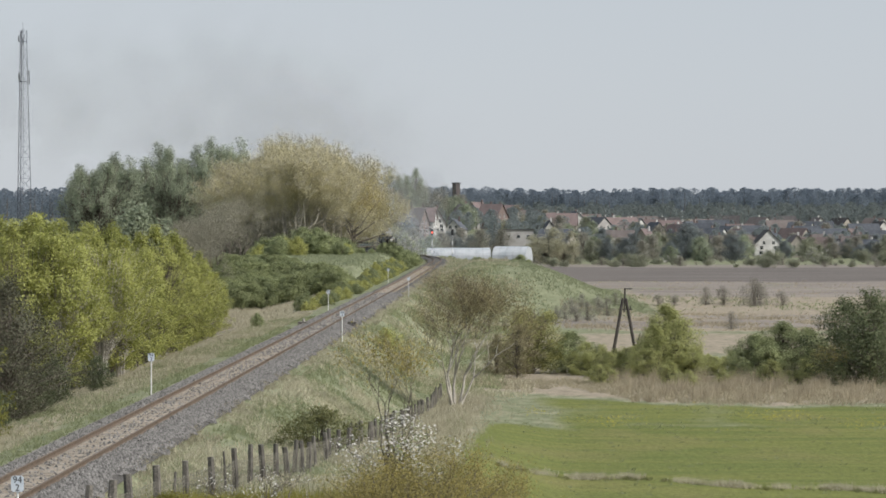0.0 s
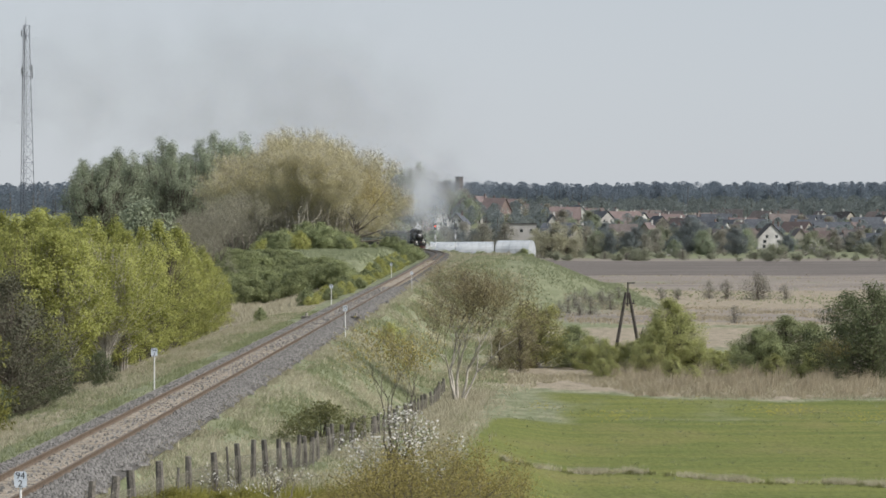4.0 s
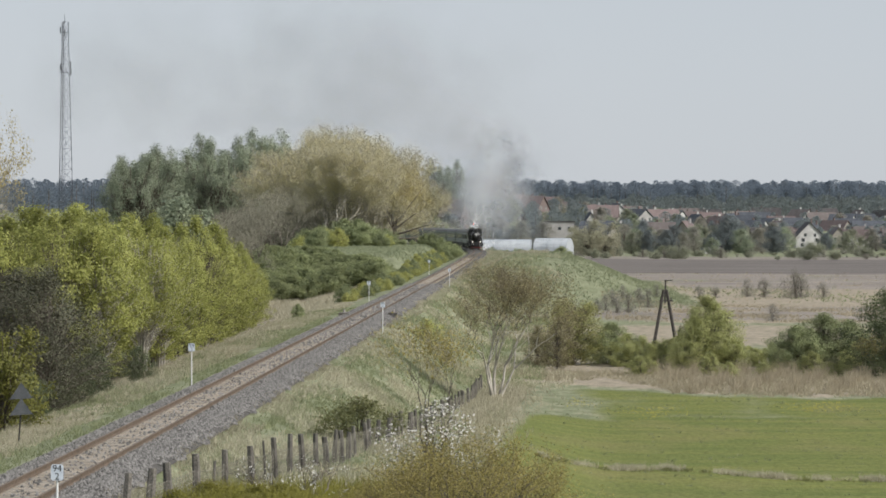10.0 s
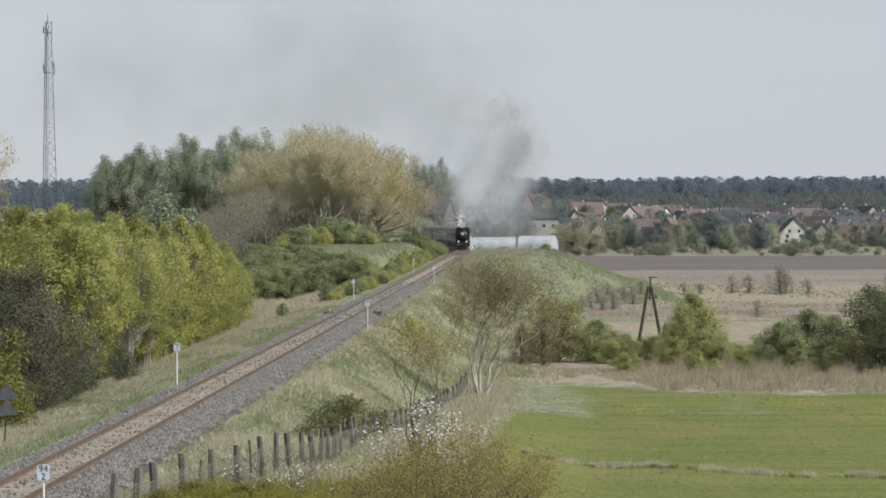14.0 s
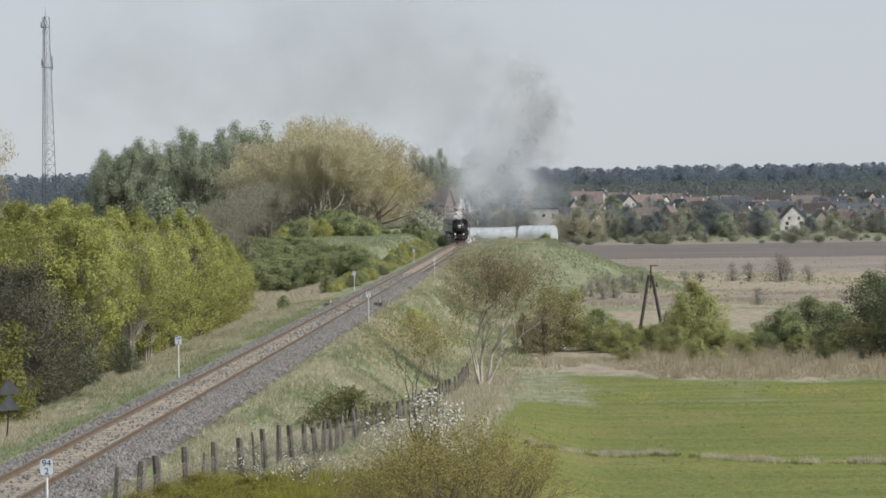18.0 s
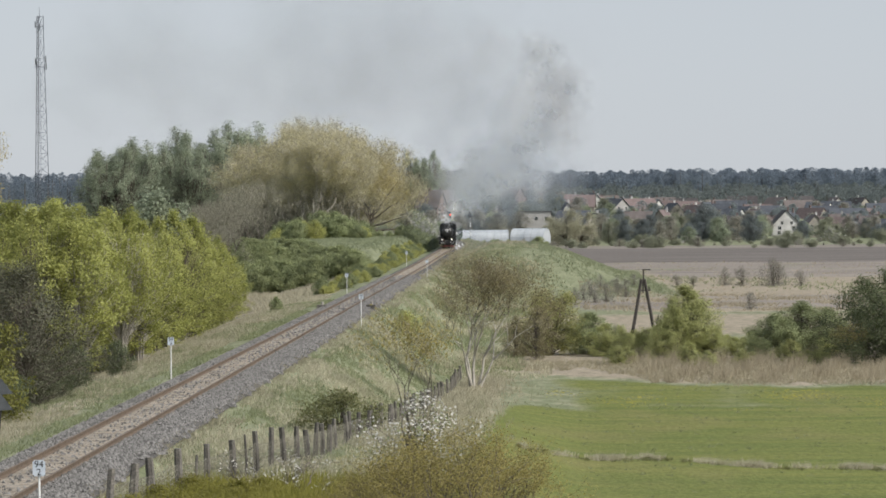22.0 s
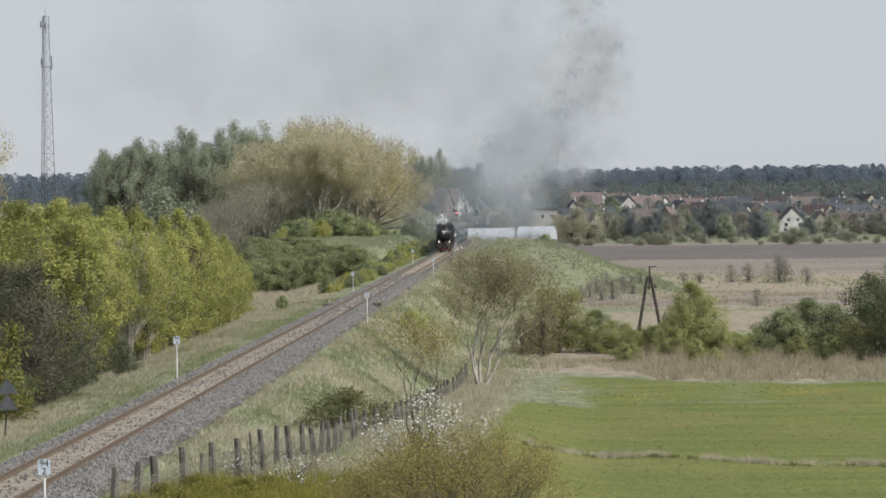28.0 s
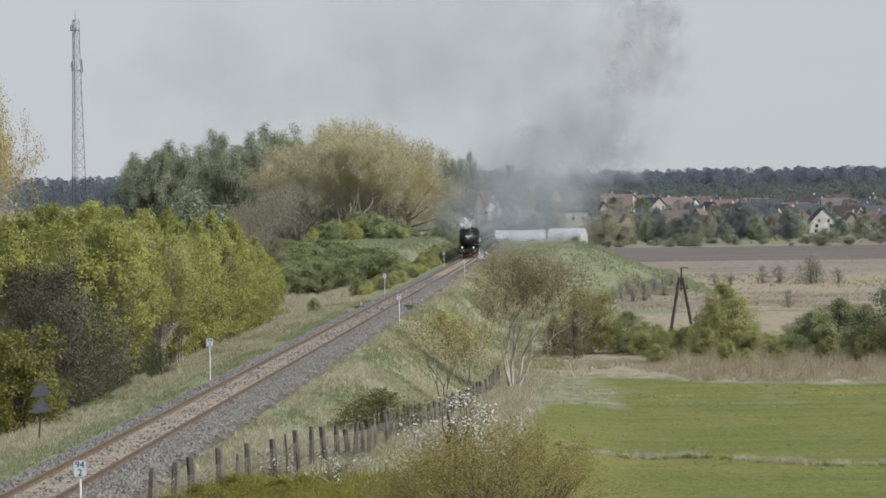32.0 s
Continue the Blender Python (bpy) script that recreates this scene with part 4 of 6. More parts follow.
    for i in range(190):
        y = 440 + 385 * rng.random() ** 0.9
        rows.append((rng.choice(("bright_shrub", "bright_shrub", "bright_shrub", "shrub")), float(track_x(y)) - rng.uniform(4.1, 6.9), y, rng.uniform(0.2, 0.44) * 1.07, 1.0))
    thicket("trackside_shrubs", "low yellow-green shrubs in a band along the track", rows)
    for b, d, s in ((-11.6, 846, 0.7), (-9.6, 842, 0.78), (-8.0, 848, 0.74), (-6.5, 856, 0.62), (-13.2, 852, 0.55), (-18.5, 850, 0.34), (-16.2, 845, 0.3), (-14.2, 855, 0.34), (-12.8, 850, 0.4), (-20.0, 856, 0.4), (-5.6, 880, 0.36)):
        plant("shrub", "shrub", *spot(b, d), "green shrub at the bend of the line", "shrub", s)
    for b, d, s in ((-9.6, 1150, 1.25), (-6.6, 1170, 1.1), (-12.1, 1145, 1.15)):
        plant("blossom_tree", "tree", *spot(b, d), "small grey-white blossoming tree by the bend", "tree", s)
    # to the right of the embankment
    plant("bare_thorn", "tree", *spot(2.8, 280), "crooked half-bare tree with pale bark and russet leaves", "tree", 1.22, 0.98, turn=20)
    plant("russet_tree", "tree", *spot(17.2, 341), "bushy low tree with russet leaves", "tree", 0.6, 1.15)
    plant("olive_sallow", "tree", *spot(20.2, 350), "bushy tree with fresh olive-green leaves", "tree", 1.1, squash=1.3)
    plant("russet_tree", "shrub", *spot(12.4, 345), "low russet shrub under the trees", "shrub", 0.5)
    thicket("scrub", "scrubby shrubs before the polytunnels",
            [(rng.choice(("shrub", "thorn_shrub")), *spot(-1.2 + 22.5 * (i + rng.random()) / 30, rng.uniform(1200, 1238)), rng.uniform(0.5, 0.85), 1.2) for i in range(30)])
    plant("thin_bush", "shrub", *spot(-13.0, 225), "thin shrub with sparse golden leaves", "shrub", 1.3, 0.85)
    plant("thin_bush", "shrub", *spot(-7.4, 232), "thin shrub with sparse golden leaves", "shrub", 1.2, 0.85, turn=140)
    plant("low_bush", "shrub", *spot(-28.8, 172), "low dark green bush on the bank", "shrub", 1.1, 1.15)
    plant("bright_shrub", "shrub", *spot(-12.6, 325), "low yellow-green bush on the bank", "shrub", 0.55, 1.1)
    for b, d, s, q, k in ((28.8, 352, 0.76, 1.2, "dark_sallow"), (33.6, 347, 0.62, 1.1, "sallow"), (38.4, 342, 0.56, 0.9, "sallow"), (45.6, 338, 0.55, 0.9, "sallow"), (47.0, 348, 0.72, 0.9, "sallow"), (86.8, 338, 0.6, 1.0, "sallow"), (41.6, 352, 0.56, 1.1, "sallow"), (67.4, 345, 0.5, 1.1, "sallow"), (50.7, 342, 1.08, 1.0, "gold_sallow"),
                          (53.8, 346, 0.85, 0.9, "gold_sallow"), (48.2, 340, 0.8, 0.8, "gold_sallow"), (57.2, 341, 0.55, 1.0, "sallow"), (62.3, 347, 0.42, 1.1, "sallow"), (71.6, 339, 0.78, 1.1, "dark_sallow"),
                          (77.4, 340, 0.98, 1.1, "dark_sallow"), (82.9, 342, 0.86, 1.0, "dark_sallow"), (55.6, 322, 0.3, 1.1, "sallow"), (64.6, 326, 0.3, 1.2, "sallow"), (80.4, 324, 0.34, 1.1, "sallow"), (35.8, 328, 0.36, 1.2, "sallow"), (51.6, 325, 0.36, 1.0, "gold_sallow"), (74.8, 328, 0.36, 1.2, "gold_sallow")):
        plant(k, "sallow_bush", *spot(b, d), "rounded green sallow bush standing in dry reeds", "bush", s * 0.96, q * 1.35, "sallow bushes")
    for b, d, s in ((92.2, 330, 0.95), (98.0, 322, 1.05), (103.8, 330, 1.0)):
        plant("dark_bush", "bush", *spot(b, d), "large dark green bush at the meadow's edge", "bush", s * 1.08, 1.0)
    plant("thin_bush", "shrub", *spot(89.4, 322), "pale leafless shrub by the reeds", "shrub", 0.8)
    for b, d, s in ((71.0, 640, 0.34), (72.2, 650, 0.28), (63.9, 650, 0.24), (60.0, 655, 0.22), (77.4, 645, 0.2), (65.8, 500, 0.17), (37.5, 560, 0.2), (35.5, 570, 0.18), (30.4, 540, 0.17), (33.0, 545, 0.2), (27.8, 550, 0.16), (39.4, 590, 0.15), (25.9, 530, 0.17), (29.4, 560, 0.18), (31.7, 575, 0.15), (49.1, 640, 0.16), (52.9, 645, 0.15)):
        plant("thorn_shrub", "shrub", *spot(b, d), "bare thorn shrub in the straw field", "shrub", s * 3.6, 1.1, "bare shrubs in the straw field")
    # on the near bank
    for b, d, s, q, w in ((-2.4, 73, 0.80, 1.25, 0), (7.2, 76, 0.62, 1.3, 1), (-12.1, 76, 0.62, 1.3, 1), (-20.5, 79, 0.45, 1.3, 0)):
        plant("olive_bush", "bush", *spot(b, d), "sprawling olive-brown budding bush on the near bank", "bush", s, q, "budding bushes on the near bank", sink=0.15, which=w)
    plant("blossom_bush", "blossom_bush", *spot(-10.8, 97), "bush covered in white blossom beside the fence", "bush", 1.0, 1.15, turn=40)
    plant("crooked_blossom", "blossom_bush", *spot(-43.7, 92), "thin crooked bush with scattered white blossom beside the fence", "bush", 0.92, 1.2, turn=200)
    for i in range(95):
        y = 58 + 34 * rng.random()
        x = spot(rng.uniform(-98.4, -18.5), y)[0]
        plant("gold_thicket", "thicket_shrub", x, y, "low golden-green shrub of the bank's thicket", "shrub", rng.uniform(0.35, 0.62), 1.7, "thicket on the near bank")


make_plants()


# ---- lineside things ----
def text_mesh(body, size, material):
    cu = bpy.data.curves.new("print", "FONT")
    cu.body, cu.size, cu.align_x, cu.align_y, cu.extrude = body, size, "CENTER", "CENTER", 0.002
    ob = bpy.data.objects.new("print", cu)
    me = bpy.data.meshes.new_from_object(ob)
    bpy.data.objects.remove(ob)
    me.materials.append(material)
    return me


def distance_post(x, y, upper, lower, label):
    """White plate with two printed numbers on a thin post, facing the viewpoint."""
    z = float(ground(x, y))
    ob = thing("distance_post", pose(x, y, z, 0, 0, -math.degrees(math.atan2(x, y)) * 0), label, "sign", "distance posts along the track")
    high = 1.6 + float(track_z(y)) - z
    post = Geo().tube([(0, 0, -0.3), (0, 0, high)], [0.028, 0.028], 8)
    part("post", post.mesh("post", WHITE_POST), ob)
    bm = bmesh.new()
    bmesh.ops.create_cube(bm, size=1, matrix=Matrix.Diagonal((0.30, 0.015, 0.38, 1)))
    bmesh.ops.bevel(bm, geom=[e for e in bm.edges if abs(e.verts[0].co.y - e.verts[1].co.y) > 0.01], offset=0.03, segments=3, affect="EDGES")
    me = bpy.data.meshes.new("plate")
    bm.to_mesh(me)
    bm.free()
    me.materials.append(WHITE)
    plate = part("plate", me, ob, "white enamel plate", pose(0, -0.045, high - 0.17))
    for s, dz in ((upper, 0.09), (lower, -0.10)):
        part("number", text_mesh(s, 0.225, INK), plate, "black number", pose(0, -0.011, dz, 90))
    return ob


for i, (dx, y, n) in enumerate(((2.81, 104, "2"), (-2.18, 204, "3"), (2.89, 304, "4"), (-2.2, 404, "5"), (2.91, 504, "6"), (-2.2, 604, "7"))):
    distance_post(float(track_x(y)) + dx, y, "94", n, "white railway distance post with black numbers beside the track")


def plough_sign():
    x, y = -17.27, 164.0
    ob = thing("plough_sign", pose(x, y, float(ground(x, y)), 0, 0, 0), "weathered pair of triangular plates on a leaning post", "sign")
    part("post", Geo().tube([(-0.12, 0, -0.3), (0.06, 0, 2.1)], [0.03, 0.03], 8).mesh("post", DARK), ob)
    for z in (1.03, 1.63):
        part("plate", Geo().prism([(-0.44, 0), (0.44, 0), (0, 0.62)], (1, 0, 0.06), (0, 0, 1), (0, -0.04, z), (0, -0.055, z)).mesh("plate", SIGN_GREY), ob, "weathered grey triangular plate")
    return ob


plough_sign()


def make_fence():
    fence = thing("fence", pose(0, 0, 0), "old leaning wooden post fence with sagging wire mesh", "fence")
    rng = random.Random(8)
    ys = [78.6, 82.8, 86.9, 92.6, 96.0, 99.4, 106.9, 110.5, 114.3, 119.2, 121.0, 124.5, 130, 134, 138, 142]
    y = 146
    while y < 296:
        ys.append(y)
        y += rng.uniform(3.6, 6.0)
    tips = {78.6: 2.9, 82.8: 2.75, 86.9: 2.63, 92.6: 2.49, 99.4: 2.22, 106.9: 1.91, 114.3: 1.75, 119.2: 1.6, 130: 1.08, 138: 0.81}
    tops = []
    for i, y in enumerate(ys):
        x = float(fence_x(y)) + rng.uniform(-0.12, 0.12) * (y not in tips)
        z = float(ground(x, y))
        h, thin = rng.uniform(0.95, 1.2), (0.035 if i in (4, 7, 10) else rng.uniform(0.08, 0.10))
        h = tips[y] - z if y in tips else h
        a, b = rng.uniform(-0.10, 0.10), rng.uniform(-0.05, 0.05)
        g = Geo().tube([(0, 0, -0.3), (a * 0.5, b * 0.5, h * 0.5), (a, b, h)], [thin, thin * 0.95, thin * 0.85], 6)
        part("post", g.mesh("post", POSTWOOD), fence, "", pose(x, y, z, 0, 0, rng.uniform(0, 60)))
        tops.append(Vector((x + a * 0.6, y, z)))
    wires = Geo()
    for a, b in zip(tops, tops[1:]):
        for k in range(8):
            h = 0.08 + 0.105 * k
            p, q = a + Vector((0, 0, h)), b + Vector((0, 0, h))
            wires.tube([p, (p + q) / 2 - Vector((0, 0, 0.05)), q], [0.004] * 3, 3, False)
        n = max(4, int((b - a).length / 0.15))
        for k in range(n):
            p = a.lerp(b, (k + 0.5) / n)
            wires.tube([p + Vector((0, 0, 0.08)), p + Vector((0, 0, 0.82))], [0.003, 0.003], 3, False)
    part("wire_mesh", wires.mesh("wire_mesh", BROWN_TWIGS), fence, "grey wire netting")


make_fence()


def parapet(x, y, side, label):
    """Head of a culvert: pale concrete wall away from the track, dark slab on it, a stub standing on the slab."""
    ob = thing("culvert_parapet", pose(x, y, float(track_z(y)) - 0.02), label, "parapet", "culvert parapets")
    part("wall", Geo().box(side * 0.2, 0, -0.62, 0.34, 1.7, 1.1).mesh("wall", CONCRETE), ob, "pale concrete head wall")
    part("coping", Geo().box(0, 0, -0.06, 0.72, 1.9, 0.14).mesh("coping", POSTWOOD), ob, "dark coping slab")
    part("stub", Geo().tube([(0.06, -0.2, 0), (0.06, -0.2, 0.16), (0.04, -0.2, 0.27)], [0.12, 0.12, 0.10], 6).mesh("stub", CONCRETE), ob, "short pale stub")


parapet(-11.0, 345.0, -1, "small dark culvert parapet beside the ballast")
parapet(-7.12, 345.0, 1, "small dark culvert parapet beside the ballast")


def wooden_pole(x, y):
    """A-shaped timber pole for an old overhead line, wires gone."""
    z = float(ground(x, y))
    ob = thing("line_pole", pose(x, y, z, 0, 0, 14), "dark timber A-frame line pole standing among bushes", "pole")
    top = 6.8
    for s in (-1, 1):
        part("leg", Geo().tube([(s * 1.3, 0, -0.4), (s * 0.12, 0, top - 0.8)], [0.15, 0.12], 8).mesh("leg", TARRED), ob)
    part("mast_head", Geo().tube([(0, 0, top - 1.9), (0.05, 0, top)], [0.08, 0.07], 8).mesh("mast_head", TARRED), ob)
    part("crossbar", Geo().box(0.08, 0, top - 1.7, 1.1, 0.12, 0.12).mesh("crossbar", TARRED), ob)
    part("crossbar", Geo().box(0.28, 0, top - 0.05, 0.66, 0.08, 0.08).mesh("crossbar", DARK), ob)
    for k in (-0.35, 0.5):
        part("insulator", Geo().tube([(k, 0, top - 1.64), (k, 0, top - 1.5), (k, 0, top - 1.4)], [0.03, 0.06, 0.03], 8).mesh("insulator", DARK), ob)
    part("brace", Geo().tube([(1.05, 0.1, 1.0), (1.15, 0.1, 2.6), (1.35, 0.1, 3.2)], [0.06, 0.05, 0.03], 6).mesh("brace", TARRED), ob)


wooden_pole(*spot(41.4, 352))


def radio_mast(x, y):
    """Three-legged lattice mast with aerials."""
    z0 = float(ground(x, y))
    top = EYE + (400 - 55) / 7765 * y - z0
    ob = thing("radio_mast", pose(x, y, z0, 0, 0, 17), "tall slender steel lattice radio mast with aerials", "mast")

    def leg_at(i, h):
        r = 2.7 - (2.7 - 1.1) * min(1, h / (top * 0.92))
        w = 2 * math.pi * i / 3
        return Vector((r * math.cos(w), r * math.sin(w), h))
    n = 22
    hs = [top * k / n for k in range(n + 1)]
    for i in range(3):
        part("leg", Geo().tube([leg_at(i, h) for h in hs], [0.085] * len(hs), 6).mesh("leg", MAST_STEEL), ob)
    for k in range(n):
        for i in range(3):
            j = (i + 1) % 3
            for p, q, r in ((leg_at(i, hs[k + 1]), leg_at(j, hs[k + 1]), 0.035), (leg_at(i, hs[k]), leg_at(j, hs[k + 1]), 0.03), (leg_at(j, hs[k]), leg_at(i, hs[k + 1]), 0.03)):
                part("brace", Geo().rod(p, q, r, 4).mesh("brace", MAST_STEEL), ob)
    for k, h in enumerate((0.785, 0.795, 0.805, 0.815, 0.955, 0.965)):
        w = k * 1.9
        r = 1.75 if h < 0.9 else 1.2
        part("antenna", Geo().box(r * math.cos(w), r * math.sin(w), top * h, 0.26, 0.26, 1.8).mesh("antenna", SIGN_GREY), ob, "slim grey panel aerial")
    for h, r in ((0.782, 1.5), (0.955, 1.1)):
        ring = [(r * math.cos(w), r * math.sin(w), top * h) for w in np.linspace(0, 2 * math.pi, 13)]
        part("platform_ring", Geo().tube(ring, [0.07] * 13, 4, False).mesh("platform_ring", MAST_STEEL), ob)
    part("ladder", Geo().rod((-0.2, 0.2, 0), (-0.2, 0.2, top), 0.03, 4).rod((0.2, 0.2, 0), (0.2, 0.2, top), 0.03, 4).mesh("ladder", MAST_STEEL), ob)
    part("lightning_rod", Geo().tube([(0, 0, top - 0.5), (0, 0, top + 2.4)], [0.08, 0.03], 6).mesh("lightning_rod", MAST_STEEL), ob)


radio_mast(*spot(-95.6, 1200))


def polytunnel(b, d, length, wide, high, turn, label):
    x, y = spot(b, d)
    z = -2.05
    ob = thing("polytunnel", pose(x, y, z, 0, 0, turn), label, "greenhouse")
    pts = [(-wide / 2, -2.5)] + [(wide / 2 * math.cos(w), high * max(0.0, math.sin(w)) ** 0.75) for w in np.linspace(math.pi, 0, 15)] + [(wide / 2, -2.5)]
    part("film", Geo().prism(pts, (0, 1, 0), (0, 0, 1), (-length / 2, 0, 0), (length / 2, 0, 0)).mesh("film", FILM), ob, "milky film cover")
    for k in range(int(length / 2) + 1):
        q = -length / 2 + 2 * k
        part("hoop", Geo().tube([(q, a * 1.006, c * 1.006 + 0.02) for a, c in pts[1:-1]], [0.035] * (len(pts) - 2), 5).mesh("hoop", STEEL), ob)
    # White strip laid along the ridge to imitate the roof's bright glare.
    part("ridge_board", Geo().box(0, 0, high + 0.02, length, 0.5, 0.06).mesh("ridge_board", WHITE), ob)


polytunnel(3.6, 1260, 18.2, 8.5, 3.15, 2, "long low polytunnel greenhouse with milky film")
polytunnel(15.9, 1265, 9.8, 9.5, 3.5, -14, "short arched polytunnel greenhouse with milky film")


def light_signal(b, d, lit, label):
    x, y = spot(b, d)
    z = float(ground(x, y))
    top = EYE - (412 - 400) / 7765 * d - z
    ob = thing("railway_signal", pose(x, y, z), label, "railway signal")
    n = 8
    for k in range(n):
        part("mast_band", Geo().tube([(0, 0, top * k / n), (0, 0, top * (k + 1) / n)], [0.11, 0.11], 8).mesh("mast_band", WHITE_POST if k % 2 else STEEL), ob)
    head = part("signal_head", Geo().box(0, 0, top, 0.7, 0.3, 1.7).mesh("signal_head", DARK), ob)
    for k in range(3):
        part("lens", Geo().tube([(0, -0.16, top + 0.5 - 0.5 * k), (0, -0.24, top + 0.5 - 0.5 * k)], [0.20, 0.20], 12).mesh("lens", RED_LAMP if (k == 1 and lit) else GLASS), head, "lit red lens" if (k == 1 and lit) else "")
        part("hood", Geo().box(0, -0.3, top + 0.73 - 0.5 * k, 0.44, 0.3, 0.03).mesh("hood", DARK), head)


light_signal(-2.4, 1185, True, "railway light signal showing red on a grey mast")
light_signal(2.2, 1210, False, "railway light signal on a grey mast")

# ---- the village ----
ROOFS = {"red": matte("red_roof_tiles", (0.118, 0.09, 0.086), (0.155, 0.118, 0.112), 0.7, 0.85, 0, 0.2, 0.3, 0.15),
         "brown": matte("brown_roof_tiles", (0.105, 0.088, 0.082), (0.145, 0.125, 0.118), 0.7, 0.85, 0, 0.2, 0.3, 0.15),
         "grey": matte("slate_grey_roof", (0.055, 0.062, 0.075), (0.085, 0.094, 0.11), 0.7, 0.95, 0, 0.2, 0.3, 0.15),
         "dark": matte("dark_roof_felt", (0.035, 0.032, 0.033), (0.065, 0.06, 0.06), 0.7, 0.85, 0, 0.2, 0.3, 0.15)}
WALLS = {"white": matte("white_render", (0.42, 0.415, 0.40), (0.56, 0.55, 0.53), 0.4, 0.9, 0, 0.08, 0.1),
         "cream": matte("cream_render", (0.27, 0.25, 0.215), (0.36, 0.335, 0.29), 0.4, 0.9, 0, 0.08, 0.1),
         "grey": matte("grey_render", (0.30, 0.29, 0.28), (0.40, 0.385, 0.37), 0.4, 0.9, 0, 0.1, 0.1),
         "brick": matte("red_brick", (0.13, 0.098, 0.09), (0.18, 0.135, 0.122), 0.6, 0.9, 0, 0.2, 0.2)}


def house(b, d, wide, deep, eave, ridge, turn, wall, roof, base=None, rows=((0.25, 1), (0.75, 1)), label=""):
    """Gabled house; the gable faces -y before it is turned."""
    x, y = spot(b, d)
    z = float(ground(x, y)) if base is None else base
    names = {"white": "white-rendered", "cream": "cream-rendered", "grey": "grey-rendered", "brick": "red-brick"}
    tiles = {"red": "red tiled", "brown": "brown tiled", "grey": "slate-grey", "dark": "dark"}
    ob = thing("house", pose(x, y, z - 0.2, 0, 0, turn), label or f"{names[wall]} village house with a {tiles[roof]} gabled roof", "house", "village houses")
    w, e, r = wide / 2, eave, ridge
    low = min(-3.0, float(ground(x, y)) - z - 1.0)
    part("wall", Geo().prism([(-w, low), (w, low), (w, e), (0, r - 0.15), (-w, e)], (1, 0, 0), (0, 0, 1), (0, -deep / 2, 0), (0, deep / 2, 0)).mesh("wall", WALLS[wall]), ob)
    slope = (r - e) / w
    for s in (-1, 1):
        o = 0.45
        pts = [(0, r), (s * (w + o), r - slope * (w + o)), (s * (w + o), r - slope * (w + o) + 0.22), (0, r + 0.22)]
        part("roof", Geo().prism(pts if s > 0 else pts[::-1], (1, 0, 0), (0, 0, 1), (0, -deep / 2 - 0.45, 0), (0, deep / 2 + 0.45, 0)).mesh("roof", ROOFS[roof]), ob)
    part("chimney", Geo().box(w * 0.3, deep * 0.15, r + 0.2, 0.6, 0.6, 1.8).box(w * 0.3, deep * 0.15, r + 1.15, 0.75, 0.75, 0.12).mesh("chimney", WALLS["white" if int(x) % 3 == 0 else "brick"]), ob)
    spots = []
    if wide > 5:
        for k in ((-0.24, 0.24) if ridge - eave > 2.2 else ()):
            spots.append((k * w * 1.4, -deep / 2, e + 0.75, 1.0, 1.2, 0))
        for k in (-0.55, 0.0, 0.55):
            spots.append((k * w, -deep / 2, min(e - 1.2, 1.7), 1.2, 1.3, 0))
        if eave > 4:
            for k in (-0.5, 0.5):
                spots.append((k * w, -deep / 2, e - 1.1, 1.2, 1.3, 0))
        for k in (-0.3, 0.3):
            for s in (-1, 1):
                spots.append((s * w, k * deep, min(e - 1.2, 1.7), 1.2, 1.3, s))
    for px, py, pz, a, h, s in spots:
        m = pose(px, py, pz, 0, 0, 0 if s == 0 else 90 * s)
        win = part("window", Geo().box(0, -0.02, -h / 2 - 0.04, a + 0.2, 0.14, 0.08).box(0, -0.03, h / 2, a, 0.07, 0.07).box(-a / 2, -0.03, 0, 0.07, 0.07, h).box(a / 2, -0.03, 0, 0.07, 0.07, h).box(0, -0.03, 0, 0.06, 0.07, h).mesh("window", WALLS["white"]), ob, "", m)
        part("pane", Geo().box(0, -0.008, 0, a - 0.05, 0.03, h - 0.05).mesh("pane", GLASS), win)
    return ob


def flat_house(b, d, wide, high, wall, label, base):
    x, y = spot(b, d)
    ob = thing("outbuilding", pose(x, y, base), label, "outbuilding")
    low = min(-2.0, float(ground(x, y)) - base - 1.0)
    part("wall", Geo().box(0, 3, (high + low) / 2, wide, 6, high - low).mesh("wall", WALLS[wall]), ob)
    part("roof", Geo().box(0, 3, high + 0.1, wide + 0.6, 6.6, 0.25).mesh("roof", ROOFS["dark"]), ob)
    for k in range(max(1, int(wide / 3))):
        q = -wide / 2 + (k + 0.5) * wide / max(1, int(wide / 3))
        win = part("window", Geo().box(q, -0.02, high * 0.55, 1.3, 0.1, 1.2).mesh("window", WALLS["white"]), ob)
        part("pane", Geo().box(q, -0.06, high * 0.55, 1.1, 0.06, 1.0).mesh("pane", GLASS), win)


